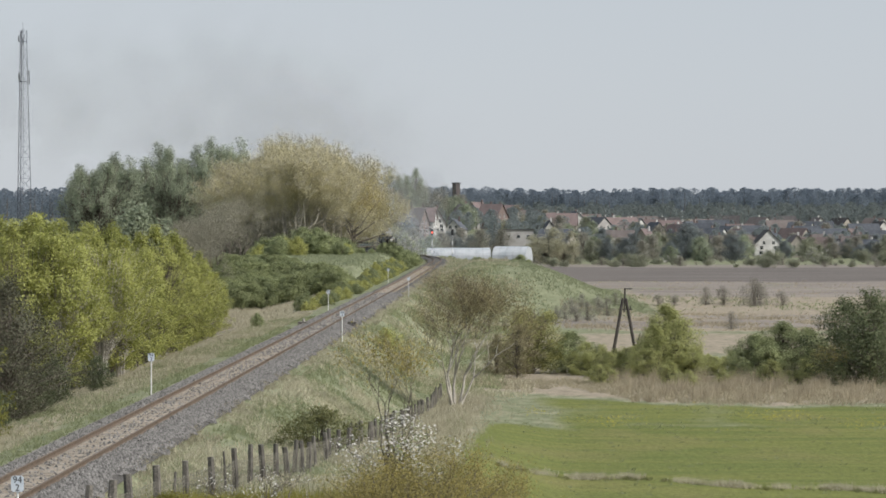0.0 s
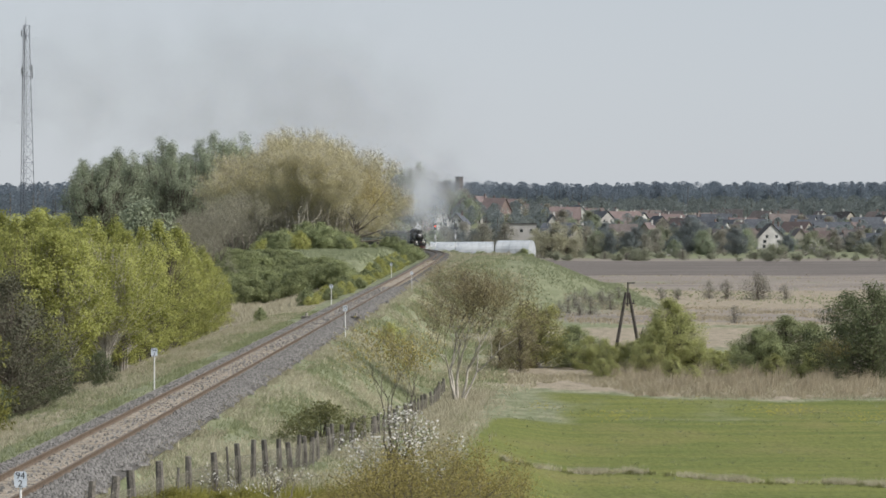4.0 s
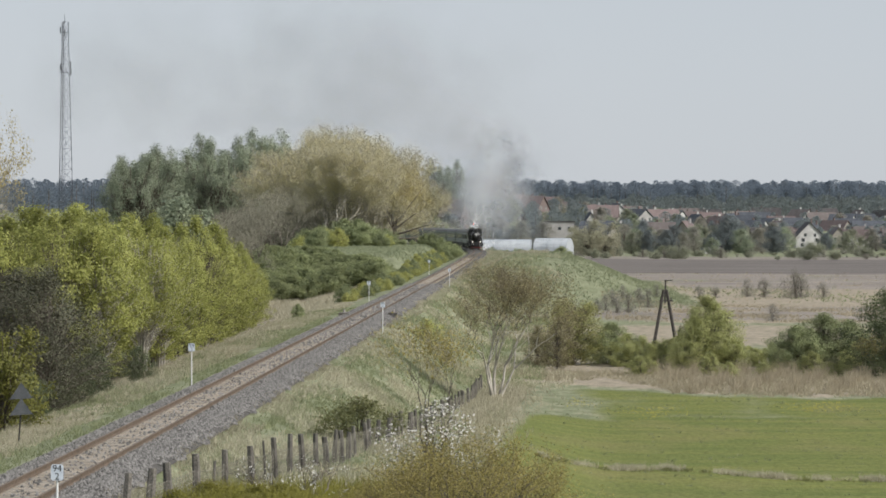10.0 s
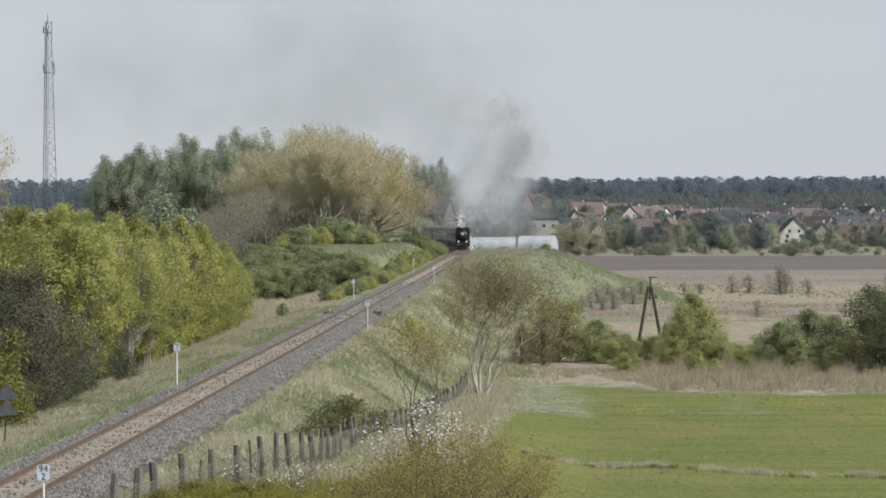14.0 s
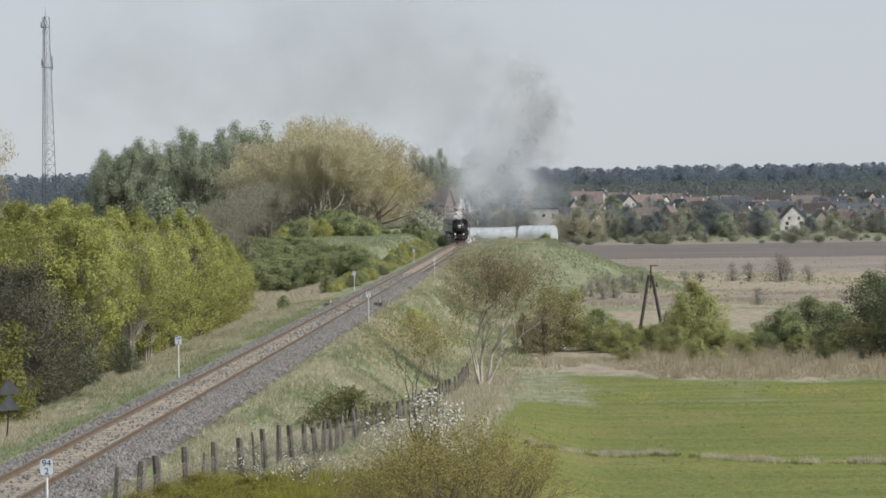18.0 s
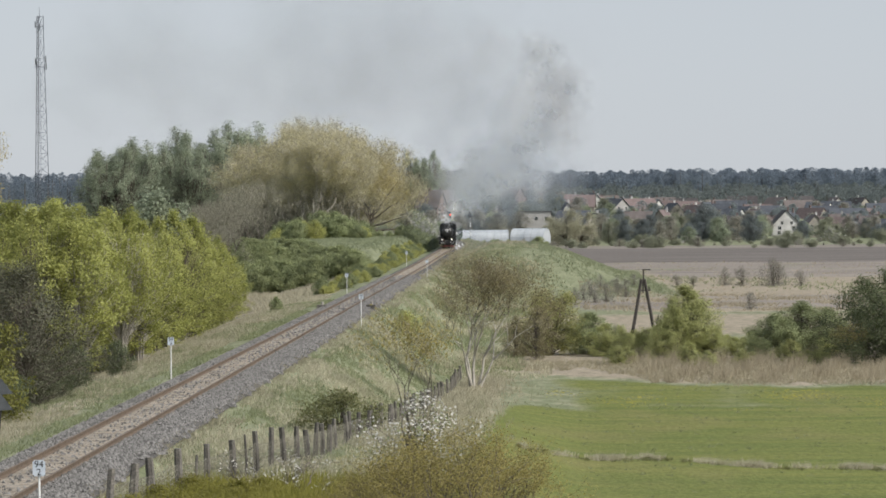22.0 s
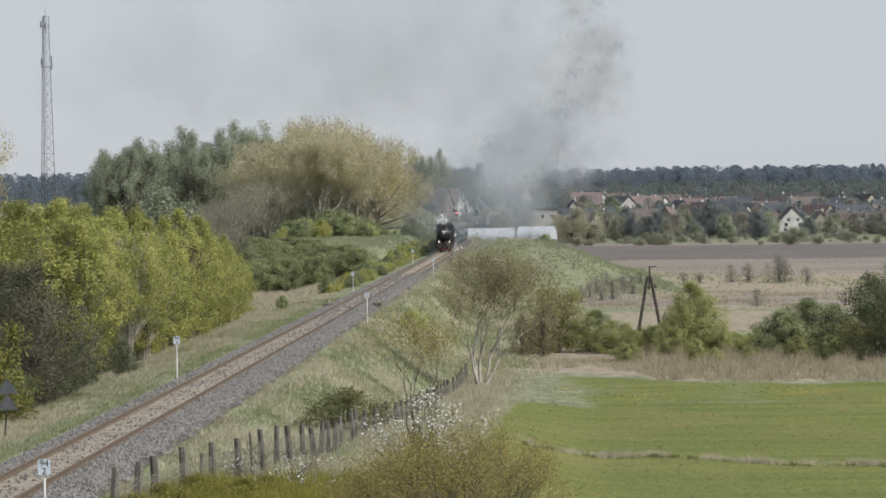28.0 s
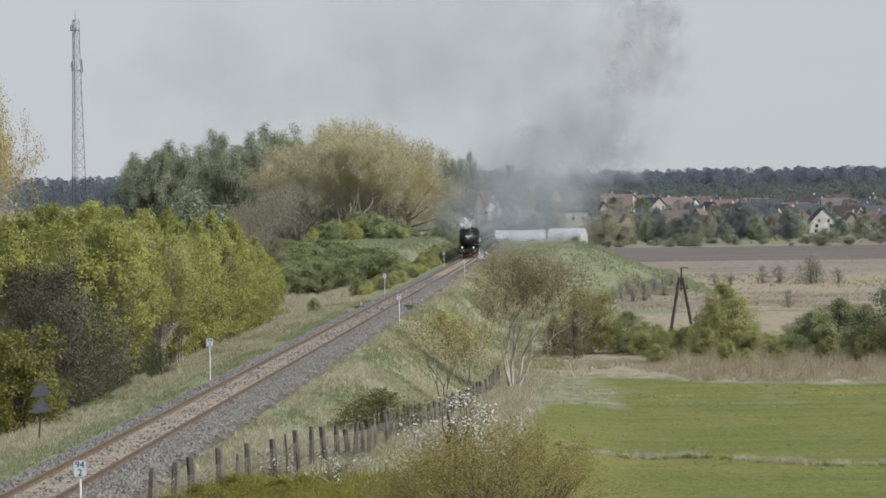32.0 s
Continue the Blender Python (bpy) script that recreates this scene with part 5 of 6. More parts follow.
def make_village():
    house(73.8, 1640, 10.6, 12, 4.6, 10.0, 4, "white", "dark", label="white-rendered gabled house with a dark roof facing the fields")
    house(71.6, 1700, 8, 9, 3.5, 7.6, 85, "cream", "red")
    house(-3.9, 1530, 7.0, 7, 4.8, 9.2, 80, "white", "red", 4.6, label="tall white house with a red roof near the line")
    house(-1.7, 1536, 6.0, 7, 4.2, 9.2, 12, "white", "brown", 4.4)
    house(-6.6, 1520, 8.0, 8, 4.2, 9.6, 66, "brick", "brown", 4.0)
    house(3.0, 1600, 6.4, 9, 3.6, 7.0, -12, "white", "grey", 2.8)
    house(4.9, 1750, 9, 12, 4.2, 9.8, 20, "grey", "brown")
    house(7.9, 1840, 9, 11, 4.2, 9.8, -25, "cream", "red")
    house(11.3, 1800, 9, 10, 4.2, 9.6, 55, "brick", "red")
    house(14.0, 1860, 9, 12, 4.2, 9.0, 80, "cream", "red")
    house(25.9, 1470, 9.5, 11.0, 3.2, 7.6, 66, "cream", "grey", -1.2, label="long house with a broad slate-grey roof behind pale trees")
    house(24.2, 1640, 6, 8, 4.0, 8.8, 5, "white", "grey")
    house(36.3, 1640, 6, 8, 3.5, 6.6, 5, "white", "dark")
    for i, px in enumerate((28.5, 33.0, 37.9, 43.0, 47.1, 51.6, 55.5)):
        house(px, 1960 + 12 * (i % 3), 9, 9.5, 4.4, 8.4, 88 + 3 * (i % 2), "cream", "red" if i != 2 else "brown", label="terraced house with a red tiled roof on the hillside")
    house(52.7, 1640, 6.5, 9, 4.6, 8.0, 6, "cream", "brown")
    house(58.7, 1880, 9, 11, 4.0, 9.2, 75, "grey", "grey")
    house(64.5, 1860, 9, 10, 4.0, 8.8, 30, "white", "grey")
    house(61.6, 1990, 9, 14, 4.0, 9.0, 85, "grey", "grey")
    house(67.7, 1900, 9, 12, 4.0, 9.0, 85, "grey", "red")
    house(81.6, 1930, 9.5, 11, 4.2, 9.4, 62, "white", "grey", label="white house with a large slate-blue roof on the hillside")
    house(85.8, 1960, 9, 12, 4.2, 9.0, 85, "cream", "grey")
    house(90.1, 1660, 5.5, 8, 4.4, 6.6, 3, "white", "dark")
    house(87.8, 1680, 9, 11, 3.6, 8.2, 80, "brick", "brown")
    house(94.8, 1640, 9, 12, 3.0, 7.6, 70, "brick", "brown")
    house(98.6, 1560, 9, 14, 2.6, 6.8, 60, "grey", "grey")
    house(99.4, 1930, 9, 10, 4.6, 9.6, 20, "white", "dark")
    house(105.1, 1650, 9, 10, 4.0, 9.0, 40, "white", "red")
    house(18.8, 1980, 9, 12, 4.2, 9.0, 75, "cream", "brown")
    house(22.7, 2020, 9, 12, 4.2, 9.0, 95, "brick", "red")
    house(76.8, 1990, 9, 12, 4.2, 9.0, 95, "brick", "brown")
    for i, px in enumerate((30.7, 40.4, 46.1, 57.2, 64.1, 80.4, 84.7, 92.5, 96.3, 102.5)):
        house(px, 1585 + 22 * (i % 4), 7.5 + i % 2, 10, 3.4, 7.4 + 0.5 * (i % 3), (10, 82, -18, 60, 95, 5, 75, -8, 88, 25)[i], ("white", "grey", "cream")[i % 3], ("dark", "brown", "red", "grey")[i % 4])
    for i in range(30):
        px = 25.9 + (105.1 - 25.9) * (i + 0.5) / 30
        d = (1780, 1870, 2030, 1740, 2060)[i % 5] + 9 * (i % 4)
        house(px, d, 9 + i % 2, 12 + i % 3, 4.0, 8.6 + 0.4 * (i % 3), (86, 12, 95, 30, -20, 110, 40)[i % 7], ("cream", "white", "white", "grey")[i % 4], ("red", "grey", "brown", "grey", "dark")[i % 5])
    flat_house(17.3, 1490, 10.0, 5.0, "grey", "flat-roofed grey house by the polytunnels", 1.0)
    flat_house(60.9, 1600, 9.5, 2.6, "white", "low flat-roofed white garage", -1.6)
    flat_house(52.2, 1430, 5.4, 2.0, "white", "small white garden shed at the field's edge", -4.0)
    flat_house(36.6, 1560, 9.0, 2.6, "grey", "low grey outbuilding in the village", -1.8)
    x, y = spot(3.1, 1900)
    z = float(ground(x, y))
    top = EYE + (400 - 326) / 7765 * y - z
    ob = thing("factory_chimney", pose(x, y, z), "square dark brick factory chimney above the village", "chimney")
    part("shaft", Geo().tube([(0, 0, -2), (0, 0, top)], [1.75, 1.65], 4).mesh("shaft", matte("sooty_brick", (0.055, 0.045, 0.045), (0.09, 0.075, 0.07), 0.6, 0.9)), ob)
    part("cap", Geo().tube([(0, 0, top), (0, 0, top + 0.5)], [2.0, 2.0], 4).mesh("cap", DARK), ob)
    rng = random.Random(21)
    kinds = ["garden_tree"] * 4 + ["brown_tree"] * 3 + ["pale_tree"] * 4 + ["blossom_tree"]
    words = {"garden_tree": "dark green garden tree in the village", "brown_tree": "brownish budding tree in the village", "pale_tree": "pale yellow-green tree in the village", "blossom_tree": "pale blossoming tree in the village", "cream_tree": "round cream-green budding tree beside the polytunnels"}
    for i in range(190):
        k = rng.choice(kinds)
        b = rng.uniform(13.7, 105.1)
        if 70.3 < b < 77.0:
            continue
        d = rng.uniform(1390, 1500) if i < 34 and b > 31.7 else rng.uniform(1500, 1650) if i < 120 else rng.uniform(1690, 2000)
        plant(k, "tree", *spot(b, d), words[k], "tree", rng.uniform(0.55, 1.0), 1.25, "village trees")
    for i in range(80):
        plant(rng.choice(("garden_bush", "thorn_shrub", "garden_bush", "thorn_shrub")), "shrub", *spot(rng.uniform(22, 106.4), 1228 + 200 * rng.random() ** 1.3), "garden shrub along the edge of the ploughed field", "shrub", 0.25 + 0.75 * rng.random() ** 2, 1.5, "garden shrubs")
    for b, d, s, k in ((23.8, 1300, 1.2, "cream_tree"), (27.4, 1306, 1.12, "cream_tree"), (21.6, 1330, 0.95, "cream_tree"), (37.5, 1400, 0.85, "garden_tree"), (41.7, 1410, 0.85, "garden_tree"),
                       (55.5, 1560, 1.35, "garden_tree"), (56.8, 1575, 1.2, "garden_tree"), (33.6, 1400, 0.8, "pale_tree"), (65.8, 1540, 1.0, "brown_tree"), (68.4, 1530, 0.9, "garden_tree"),
                       (83.5, 1590, 0.85, "pale_tree"), (78.0, 1590, 0.7, "blossom_tree"), (-11.0, 1330, 1.1, "garden_tree"), (-12.4, 1300, 0.95, "brown_tree"), (-9.6, 1345, 0.8, "brown_tree"), (8.5, 1380, 1.0, "brown_tree"), (11.3, 1400, 1.1, "garden_tree"), (13.4, 1390, 1.0, "brown_tree"), (6.6, 1440, 0.9, "garden_tree"),
                       (1.4, 1800, 1.3, "garden_tree"), (2.8, 1780, 1.35, "garden_tree"), (4.0, 1820, 1.3, "brown_tree"), (5.4, 1700, 1.2, "garden_tree"), (-8.9, 1400, 0.9, "brown_tree"), (-6.6, 1420, 1.0, "brown_tree"), (-5.0, 1380, 0.7, "garden_tree"), (-2.6, 1400, 0.85, "garden_tree"), (-0.5, 1440, 0.9, "brown_tree"), (1.9, 1480, 1.0, "garden_tree"), (4.0, 1500, 1.0, "brown_tree"), (-8.0, 1480, 1.3, "garden_tree"), (40.1, 1850, 1.0, "garden_tree"), (0.8, 1500, 0.8, "garden_tree"), (-1.2, 1470, 0.6, "brown_tree"), (92.2, 1560, 0.8, "garden_tree"), (96.7, 1480, 0.5, "garden_tree")):
        plant(k, "tree", *spot(b, d), words[k], "tree", s, 1.15, "village trees")


make_village()


def far_woods(name, label, seed, left, right, near, deep, count, high, material, size, leaves, girth=1.0, low=0.1):
    """Trees beyond counting on the skyline: trunks and crowns of leaf clumps, all one stuff."""
    rng = np.random.default_rng(seed)
    b = left + (right - left) * rng.random(count)
    y = near + deep * rng.random(count)
    x = b * y / 1000
    h = high * (0.8 + 0.3 * rng.random(count) ** 1.5)
    z = ground(x, y)
    n = count * leaves
    t = rng.random(n) ** 0.8
    tall = np.repeat(h, leaves)
    w = rng.random(n) * 6.283
    lump = 1 + 0.25 * np.sin(3 * w + np.repeat(6.28 * rng.random(count), leaves) + 5 * t)
    r = girth * lump * np.repeat(2.2 + 2.6 * rng.random(count), leaves) * np.sqrt(rng.random(n)) * np.sqrt(np.clip(1 - (2 * t - 1) ** 2, 0.03, 1))
    pos = np.stack([np.repeat(x, leaves) + r * np.cos(w), np.repeat(y, leaves) + r * np.sin(w), np.repeat(z, leaves) + tall * (low + (1 - low) * t)], -1)
    nor = 0.6 * rng.normal(size=(n, 3)) + np.array([0.1, -0.5, 0.45])
    nor /= np.linalg.norm(nor, axis=1, keepdims=True)
    al = np.cross(nor, rng.normal(size=(n, 3)))
    al /= np.linalg.norm(al, axis=1, keepdims=True)
    s = size * (0.6 + 0.8 * rng.random(n))
    ob = tagged(new(name, cards(name, pos, nor, al, s, s * 1.2, material)), label, "woods", kind="stuff")
    g = Geo()
    for i in range(0, count, 2):
        g.tube([(x[i], y[i], z[i] - 1), (x[i], y[i], z[i] + h[i] * 0.9)], [0.35, 0.12], 4, False)
    tagged(part("trunks", g.mesh("trunks", BARK), ob), kind="stuff")


# The haze over these woods is put into their leaf colours.
far_woods("pine_woods", "pine woods along the skyline behind the village, tinted haze-blue", 41, -3.1, 110.2, 2330, 260, 720, 18.3, L_PINE, 0.48, 560, 1.15, 0.5)
far_woods("mixed_woods", "deciduous woods above the village roofs, tinted grey-blue for haze", 42, -10.8, 110.2, 2060, 270, 520, 12.0, L_FAR, 0.5, 480, 1.1, 0.02)
far_woods("village_trees", "trees between the roofs of the village, greyed for haze", 44, -12.1, 110.2, 1640, 440, 260, 8.5, L_HAZED, 0.42, 480, 0.7)
far_woods("distant_woods", "haze-tinted woods on the distant horizon", 43, -121.6, -70.1, 2200, 300, 320, 17.0, L_PINE, 0.6, 300, 1.1, 0.0)


# ---- grasses, reeds and flowers: beyond counting ----
def tufts(name, label, seed, xs, ys, blades, high, wide, material, lean=0.35):
    rng = np.random.default_rng(seed)
    n = len(xs) * blades
    x = np.repeat(xs, blades) + rng.normal(size=n) * wide * 2.5
    y = np.repeat(ys, blades) + rng.normal(size=n) * wide * 4
    h = np.repeat(high * (0.6 + 0.7 * rng.random(len(xs))), blades) * (0.7 + 0.5 * rng.random(n))
    al = np.stack([rng.normal(size=n) * lean, rng.normal(size=n) * lean, np.ones(n)], -1)
    al /= np.linalg.norm(al, axis=1, keepdims=True)
    nor = np.stack([rng.normal(size=n) * 0.5, -np.ones(n), rng.normal(size=n) * 0.3], -1)
    nor -= al * np.sum(nor * al, 1, keepdims=True)
    nor /= np.linalg.norm(nor, axis=1, keepdims=True)
    pos = np.stack([x, y, ground(x, y) - 0.03], -1) + al * h[:, None] / 2
    me = cards(name, pos, nor, al, wide * (0.6 + 0.8 * rng.random(n)), h, material, diamond=False)
    tagged(new(name, me), label, "grass", kind="stuff")


def patchy(rng, n, x0, x1, y0, y1, keep, freq=0.35):
    """Scattered places in broken patches, given as offsets from the track."""
    u, y = x0 + (x1 - x0) * rng.random(n), y0 + (y1 - y0) * rng.random(n)
    pat = np.sin(u * freq * 2.1 + y * freq * 0.35) + np.sin(u * freq * 1.3 - y * freq * 0.22 + 2) + 0.8 * np.sin(y * freq * 0.6 + u * 0.7)
    ok = pat * 0.4 + rng.normal(size=n) * 0.25 > keep
    return (track_x(y) + u)[ok], y[ok]


def make_grasses():
    rng = np.random.default_rng(77)
    x, y = patchy(rng, 18000, 2.6, 12, 96, 300, -0.2)
    tufts("bank_grass", "green grass on the embankment", 1, x, y, 5, 0.22, 0.03, GRASS_GREEN, 0.6)
    x, y = patchy(rng, 20000, 2.5, 12, 96, 310, 0.0, 0.45)
    tufts("dry_bank_grass", "pale dry grass on the embankment", 2, x, y, 5, 0.28, 0.028, GRASS_DRY, 0.6)
    x, y = patchy(rng, 11000, -8.0, -3.0, 110, 400, -0.3)
    tufts("verge_grass", "green grass beside the track", 3, x, y, 4, 0.22, 0.03, GRASS_GREEN, 0.5)
    x, y = patchy(rng, 24000, -10.5, -4.3, 110, 430, -0.35, 0.3)
    tufts("dry_verge_grass", "pale dry grass beside the track", 4, x, y, 5, 0.26, 0.022, GRASS_DRY, 0.8)
    x, y = patchy(rng, 22000, 2.7, 14, 300, 700, -0.1)
    tufts("far_bank_grass", "grass on the far embankment", 5, x, y, 3, 0.35, 0.06, GRASS_GREEN, 0.6)
    x, y = patchy(rng, 16000, 2.6, 16, 300, 680, 0.2, 0.4)
    tufts("far_dry_grass", "pale dry grass on the far embankment", 12, x, y, 3, 0.4, 0.06, GRASS_DRY, 0.6)
    x, y = patchy(rng, 14000, -34, -4, 612, 880, -0.2)
    tufts("mound_grass", "grass on the mound beside the cutting", 13, x, y, 3, 0.4, 0.10, GRASS_MOUND, 0.6)
    x, y = patchy(rng, 9500, 6.0, 34, 560, 800, -0.3)
    tufts("right_mound_grass", "cool green grass on the round mound", 22, x, y, 3, 0.42, 0.09, GRASS_MOUND, 0.7)
    x, y = patchy(rng, 12000, 2.3, 14, 700, 1010, -0.5, 0.5)
    tufts("crest_grass", "dry grass and weeds on the crest beside the line", 23, x, y, 3, 0.5, 0.10, GRASS_DRY, 0.7)
    x, y = patchy(rng, 9000, 2.6, 16, 740, 1010, -0.2, 0.4)
    tufts("crest_weeds", "green weeds on the crest beside the line", 24, x, y, 3, 0.55, 0.11, GRASS_MOUND, 0.7)
    x, y = 8 + 70 * rng.random(16000), 492 + 92 * rng.random(16000)
    ok = (x > 0.02 * (y - 400) + 12) & (np.sin(x * 0.35 + y * 0.09) + np.sin(x * 0.13 - y * 0.21) + rng.normal(size=16000) * 1.2 > 1.3)
    tufts("straw_field_reeds", "brown dry reeds of the straw field", 14, x[ok], y[ok], 3, 0.42, 0.08, REED, 0.5)
    x, y = patchy(rng, 9000, -34, -7.5, 425, 622, -0.6, 0.2)
    tufts("cutting_straw", "tall pale straw below the shrubs of the cutting", 16, x, y, 3, 0.6, 0.07, GRASS_DRY, 0.4)
    x, y = patchy(rng, 16000, 1.9, 3.3, 86, 420, -0.1, 0.8)
    tufts("ballast_edge_grass", "grass creeping into the edge of the ballast", 17, x, y, 4, 0.2, 0.028, GRASS_DRY, 0.7)
    x, y = patchy(rng, 9000, 1.9, 3.2, 400, 800, -0.1, 0.8)
    tufts("far_ballast_edge_grass", "grass creeping into the far edge of the ballast", 19, x, y, 3, 0.28, 0.06, GRASS_DRY, 0.7)
    x, y = 30 + 95 * rng.random(4500), 600 + 330 * rng.random(4500)
    ok = np.sin(x * 0.11 + y * 0.05) + np.sin(x * 0.06 - y * 0.11) + rng.normal(size=4500) * 2.0 > 2.0
    tufts("stubble_weeds", "brown weeds scattered over the fallow field", 20, x[ok], y[ok], 3, 0.3, 0.14, REED, 0.8)
    x, y = 22 + 40 * rng.random(1500), 590 + 150 * rng.random(1500)
    ok = np.sin(x * 0.13 + y * 0.031) + rng.normal(size=1500) * 1.3 > 0.9
    tufts("fallow_grass", "green tussocks at the edge of the fallow field", 21, x[ok], y[ok], 3, 0.45, 0.14, GRASS_GREEN, 0.8)
    # straw along the fence
    y = 150 + 150 * rng.random(5000)
    x = fence_x(y) + 0.3 + np.abs(rng.normal(size=5000)) * 1.5
    tufts("fence_straw", "tall dry grass along the fence", 6, x, y, 4, 0.42, 0.03, GRASS_DRY, 0.5)
    # reeds before the bushes
    y = 293 + 44 * rng.random(9000) ** 1.1
    x = -1 + 40 * rng.random(9000)
    ok = (np.sin(x * 0.75 + 0.4 * y) + np.sin(x * 1.9 + 1 - 0.3 * y) + rng.normal(size=9000) * 0.45 > 0.6) & (x > 12.5)
    tufts("reeds", "dry tan reeds before the bushes", 7, x[ok], y[ok], 5, 0.95, 0.03, REED, 0.35)
    x, y = -3 + 46 * rng.random(12000), 288 + 47 * rng.random(12000) + 2 * rng.normal(size=12000)
    ok = y > 288 + 30 * smooth01(17, 8, x) + 3 * np.sin(x * 0.9) + 2 * np.sin(x * 2.3)
    x, y = x[ok], y[ok]
    tufts("marsh_straw", "pale trampled straw between the reeds", 15, x, y, 4, 0.36, 0.035, DULL_STRAW, 0.8)
    # ditch with rough grass across the meadow
    x = 2.6 + 22 * rng.random(5200)
    y = np.interp(x, [2.6, 4.8, 8.7, 12.3, 18.8, 28], [200.5, 206, 205, 200, 195, 188]) + rng.normal(size=5200) * 0.5 + 0.8 * np.sin(x * 0.8)
    ok = np.sin(x * 1.1) + np.sin(x * 2.9 + 1) + rng.normal(size=5200) * 0.9 > 0.75
    tufts("ditch_grass", "pale rough grass along a shallow ditch", 8, x[ok], y[ok], 5, 0.30, 0.022, GRASS_DRY, 0.6)
    pick = rng.integers(0, 5200, 44)
    far = np.repeat(pick, rng.integers(3, 26, 44))
    x, y = x[far] + rng.normal(size=len(far)) * 0.13, y[far] - 0.8 + rng.normal(size=len(far)) * 0.5
    tufts("ditch_weeds", "dark green weeds in clumps along a shallow ditch", 18, x, y, 4, 0.2, 0.03, L_LOW, 0.8)
    x, y = 0.5 + 27 * rng.random(420), 140 + 115 * rng.random(420)
    ok = x > fence_x(y) + 5
    tufts("meadow_tussocks", "dark green tussocks scattered over the meadow", 25, x[ok], y[ok], 9, 0.14, 0.035, GRASS_GREEN, 0.9)
    x, y = 2 + 34 * rng.random(1500), 252 + 42 * rng.random(1500)
    ok = np.sin(x * 0.5 + y * 0.2) + np.sin(x * 0.9 - y * 0.33) + rng.normal(size=1500) * 0.7 > 0.4
    x, y = x[ok], y[ok]
    tufts("meadow_edge_grass", "rough green tussocks at the meadow's edge", 9, x, y, 5, 0.15, 0.04, GRASS_GREEN, 0.7)
    x, y = 0 + 16 * rng.random(7000), 128 + 34 * rng.random(7000)
    ok = rng.random(7000) < (162 - y) / 34
    tufts("near_meadow_grass", "tall grass and weeds at the meadow's near edge", 10, x[ok], y[ok], 4, 0.5, 0.03, GRASS_GREEN)
    x, y = -12 + 11.5 * rng.random(9000), 58 + 42 * rng.random(9000)
    ok = x > track_x(y) + 3.3
    tufts("thicket_grass", "golden-green grass between the thicket's shrubs", 11, x[ok], y[ok], 6, 0.5, 0.018, L_GOLD)
    # dandelions
    n = 2600
    x, y = 5 + 32 * rng.random(n), 250 + rng.random(n) * 40
    ok = np.sin(x * 0.45 + y * 0.11) + np.sin(x * 0.8 - y * 0.17) - np.abs(y - 268) / 9 + rng.normal(size=n) * 0.5 > 0.2
    x, y = x[ok], y[ok]
    n = len(x)
    yellow = leafy("dandelion_yellow", (0.36, 0.31, 0.04), (0.50, 0.43, 0.07), 0.7, 0.2)
    up = np.tile(np.array([[0, -0.5, 0.86]]), (n, 1))
    side = np.tile(np.array([[1.0, 0, 0]]), (n, 1))
    me = cards("meadow_flowers", np.stack([x, y, ground(x, y) + 0.16], -1), up, side, np.full(n, 0.07), np.full(n, 0.08), yellow)
    tagged(new("meadow_flowers", me), "yellow flowers in the meadow grass", "flowers", kind="stuff")
    for b, d, s in ((12.6, 200.5, 0.16), (42.0, 204.6, 0.15), (66.5, 198, 0.14)):
        plant("low_bush", "weed_clump", *spot(b, d), "dark green clump of weeds in the meadow", "weeds", s)


make_grasses()


# ---- the train ----
def wheelset(parent, y, r, name="wheelset", gauge=1.36):
    ob = part(name, Geo().rod((-gauge / 2, 0, 0), (gauge / 2, 0, 0), 0.09, 8).mesh("axle", DARK), parent, "", pose(0, y, r))
    for s in (-1, 1):
        g = Geo()
        ring_o = [(s * gauge / 2, r * math.cos(w), r * math.sin(w)) for w in np.linspace(0, 2 * math.pi, 21)[:-1]]
        g.tube([(s * (gauge / 2 - 0.02), 0, 0), (s * (gauge / 2 + 0.12), 0, 0)], [0.16, 0.16], 10)
        for w in np.linspace(0, 2 * math.pi, 13)[:-1]:
            g.rod((s * (gauge / 2 + 0.05), 0.12 * math.cos(w), 0.12 * math.sin(w)), (s * (gauge / 2 + 0.05), r * 0.9 * math.cos(w), r * 0.9 * math.sin(w)), 0.04, 4)
        n = len(ring_o)
        k = len(g.v)
        for q in (0.0, 0.13):
            for f in (1.0, 0.86):
                g.v += [(s * (gauge / 2 + q), a * f, c * f) for _, a, c in ring_o]
        for i in range(n):
            j = (i + 1) % n
            g.f += [(k + i, k + j, k + 2 * n + j, k + 2 * n + i), (k + n + i, k + 3 * n + i, k + 3 * n + j, k + n + j),
                    (k + i, k + n + i, k + n + j, k + j), (k + 2 * n + i, k + 2 * n + j, k + 3 * n + j, k + 3 * n + i)]
        part("wheel", g.mesh("wheel", RED_PAINT if name == "driving_wheelset" else DARK), ob)
    return ob


def buffers(parent, y, s, z=1.05):
    for x in (-0.875, 0.875):
        b = part("buffer", Geo().tube([(x, y, z), (x, y + s * 0.35, z)], [0.13, 0.11], 10).mesh("buffer", DARK), parent)
        part("buffer_head", Geo().tube([(x, y + s * 0.35, z), (x, y + s * 0.42, z)], [0.23, 0.24], 16).mesh("buffer_head", DARK), b)
        part("rim", Geo().tube([(x, y + s * 0.36, z), (x, y + s * 0.40, z)], [0.26, 0.26], 16).mesh("rim", WHITE_POST), b, "pale painted rim")


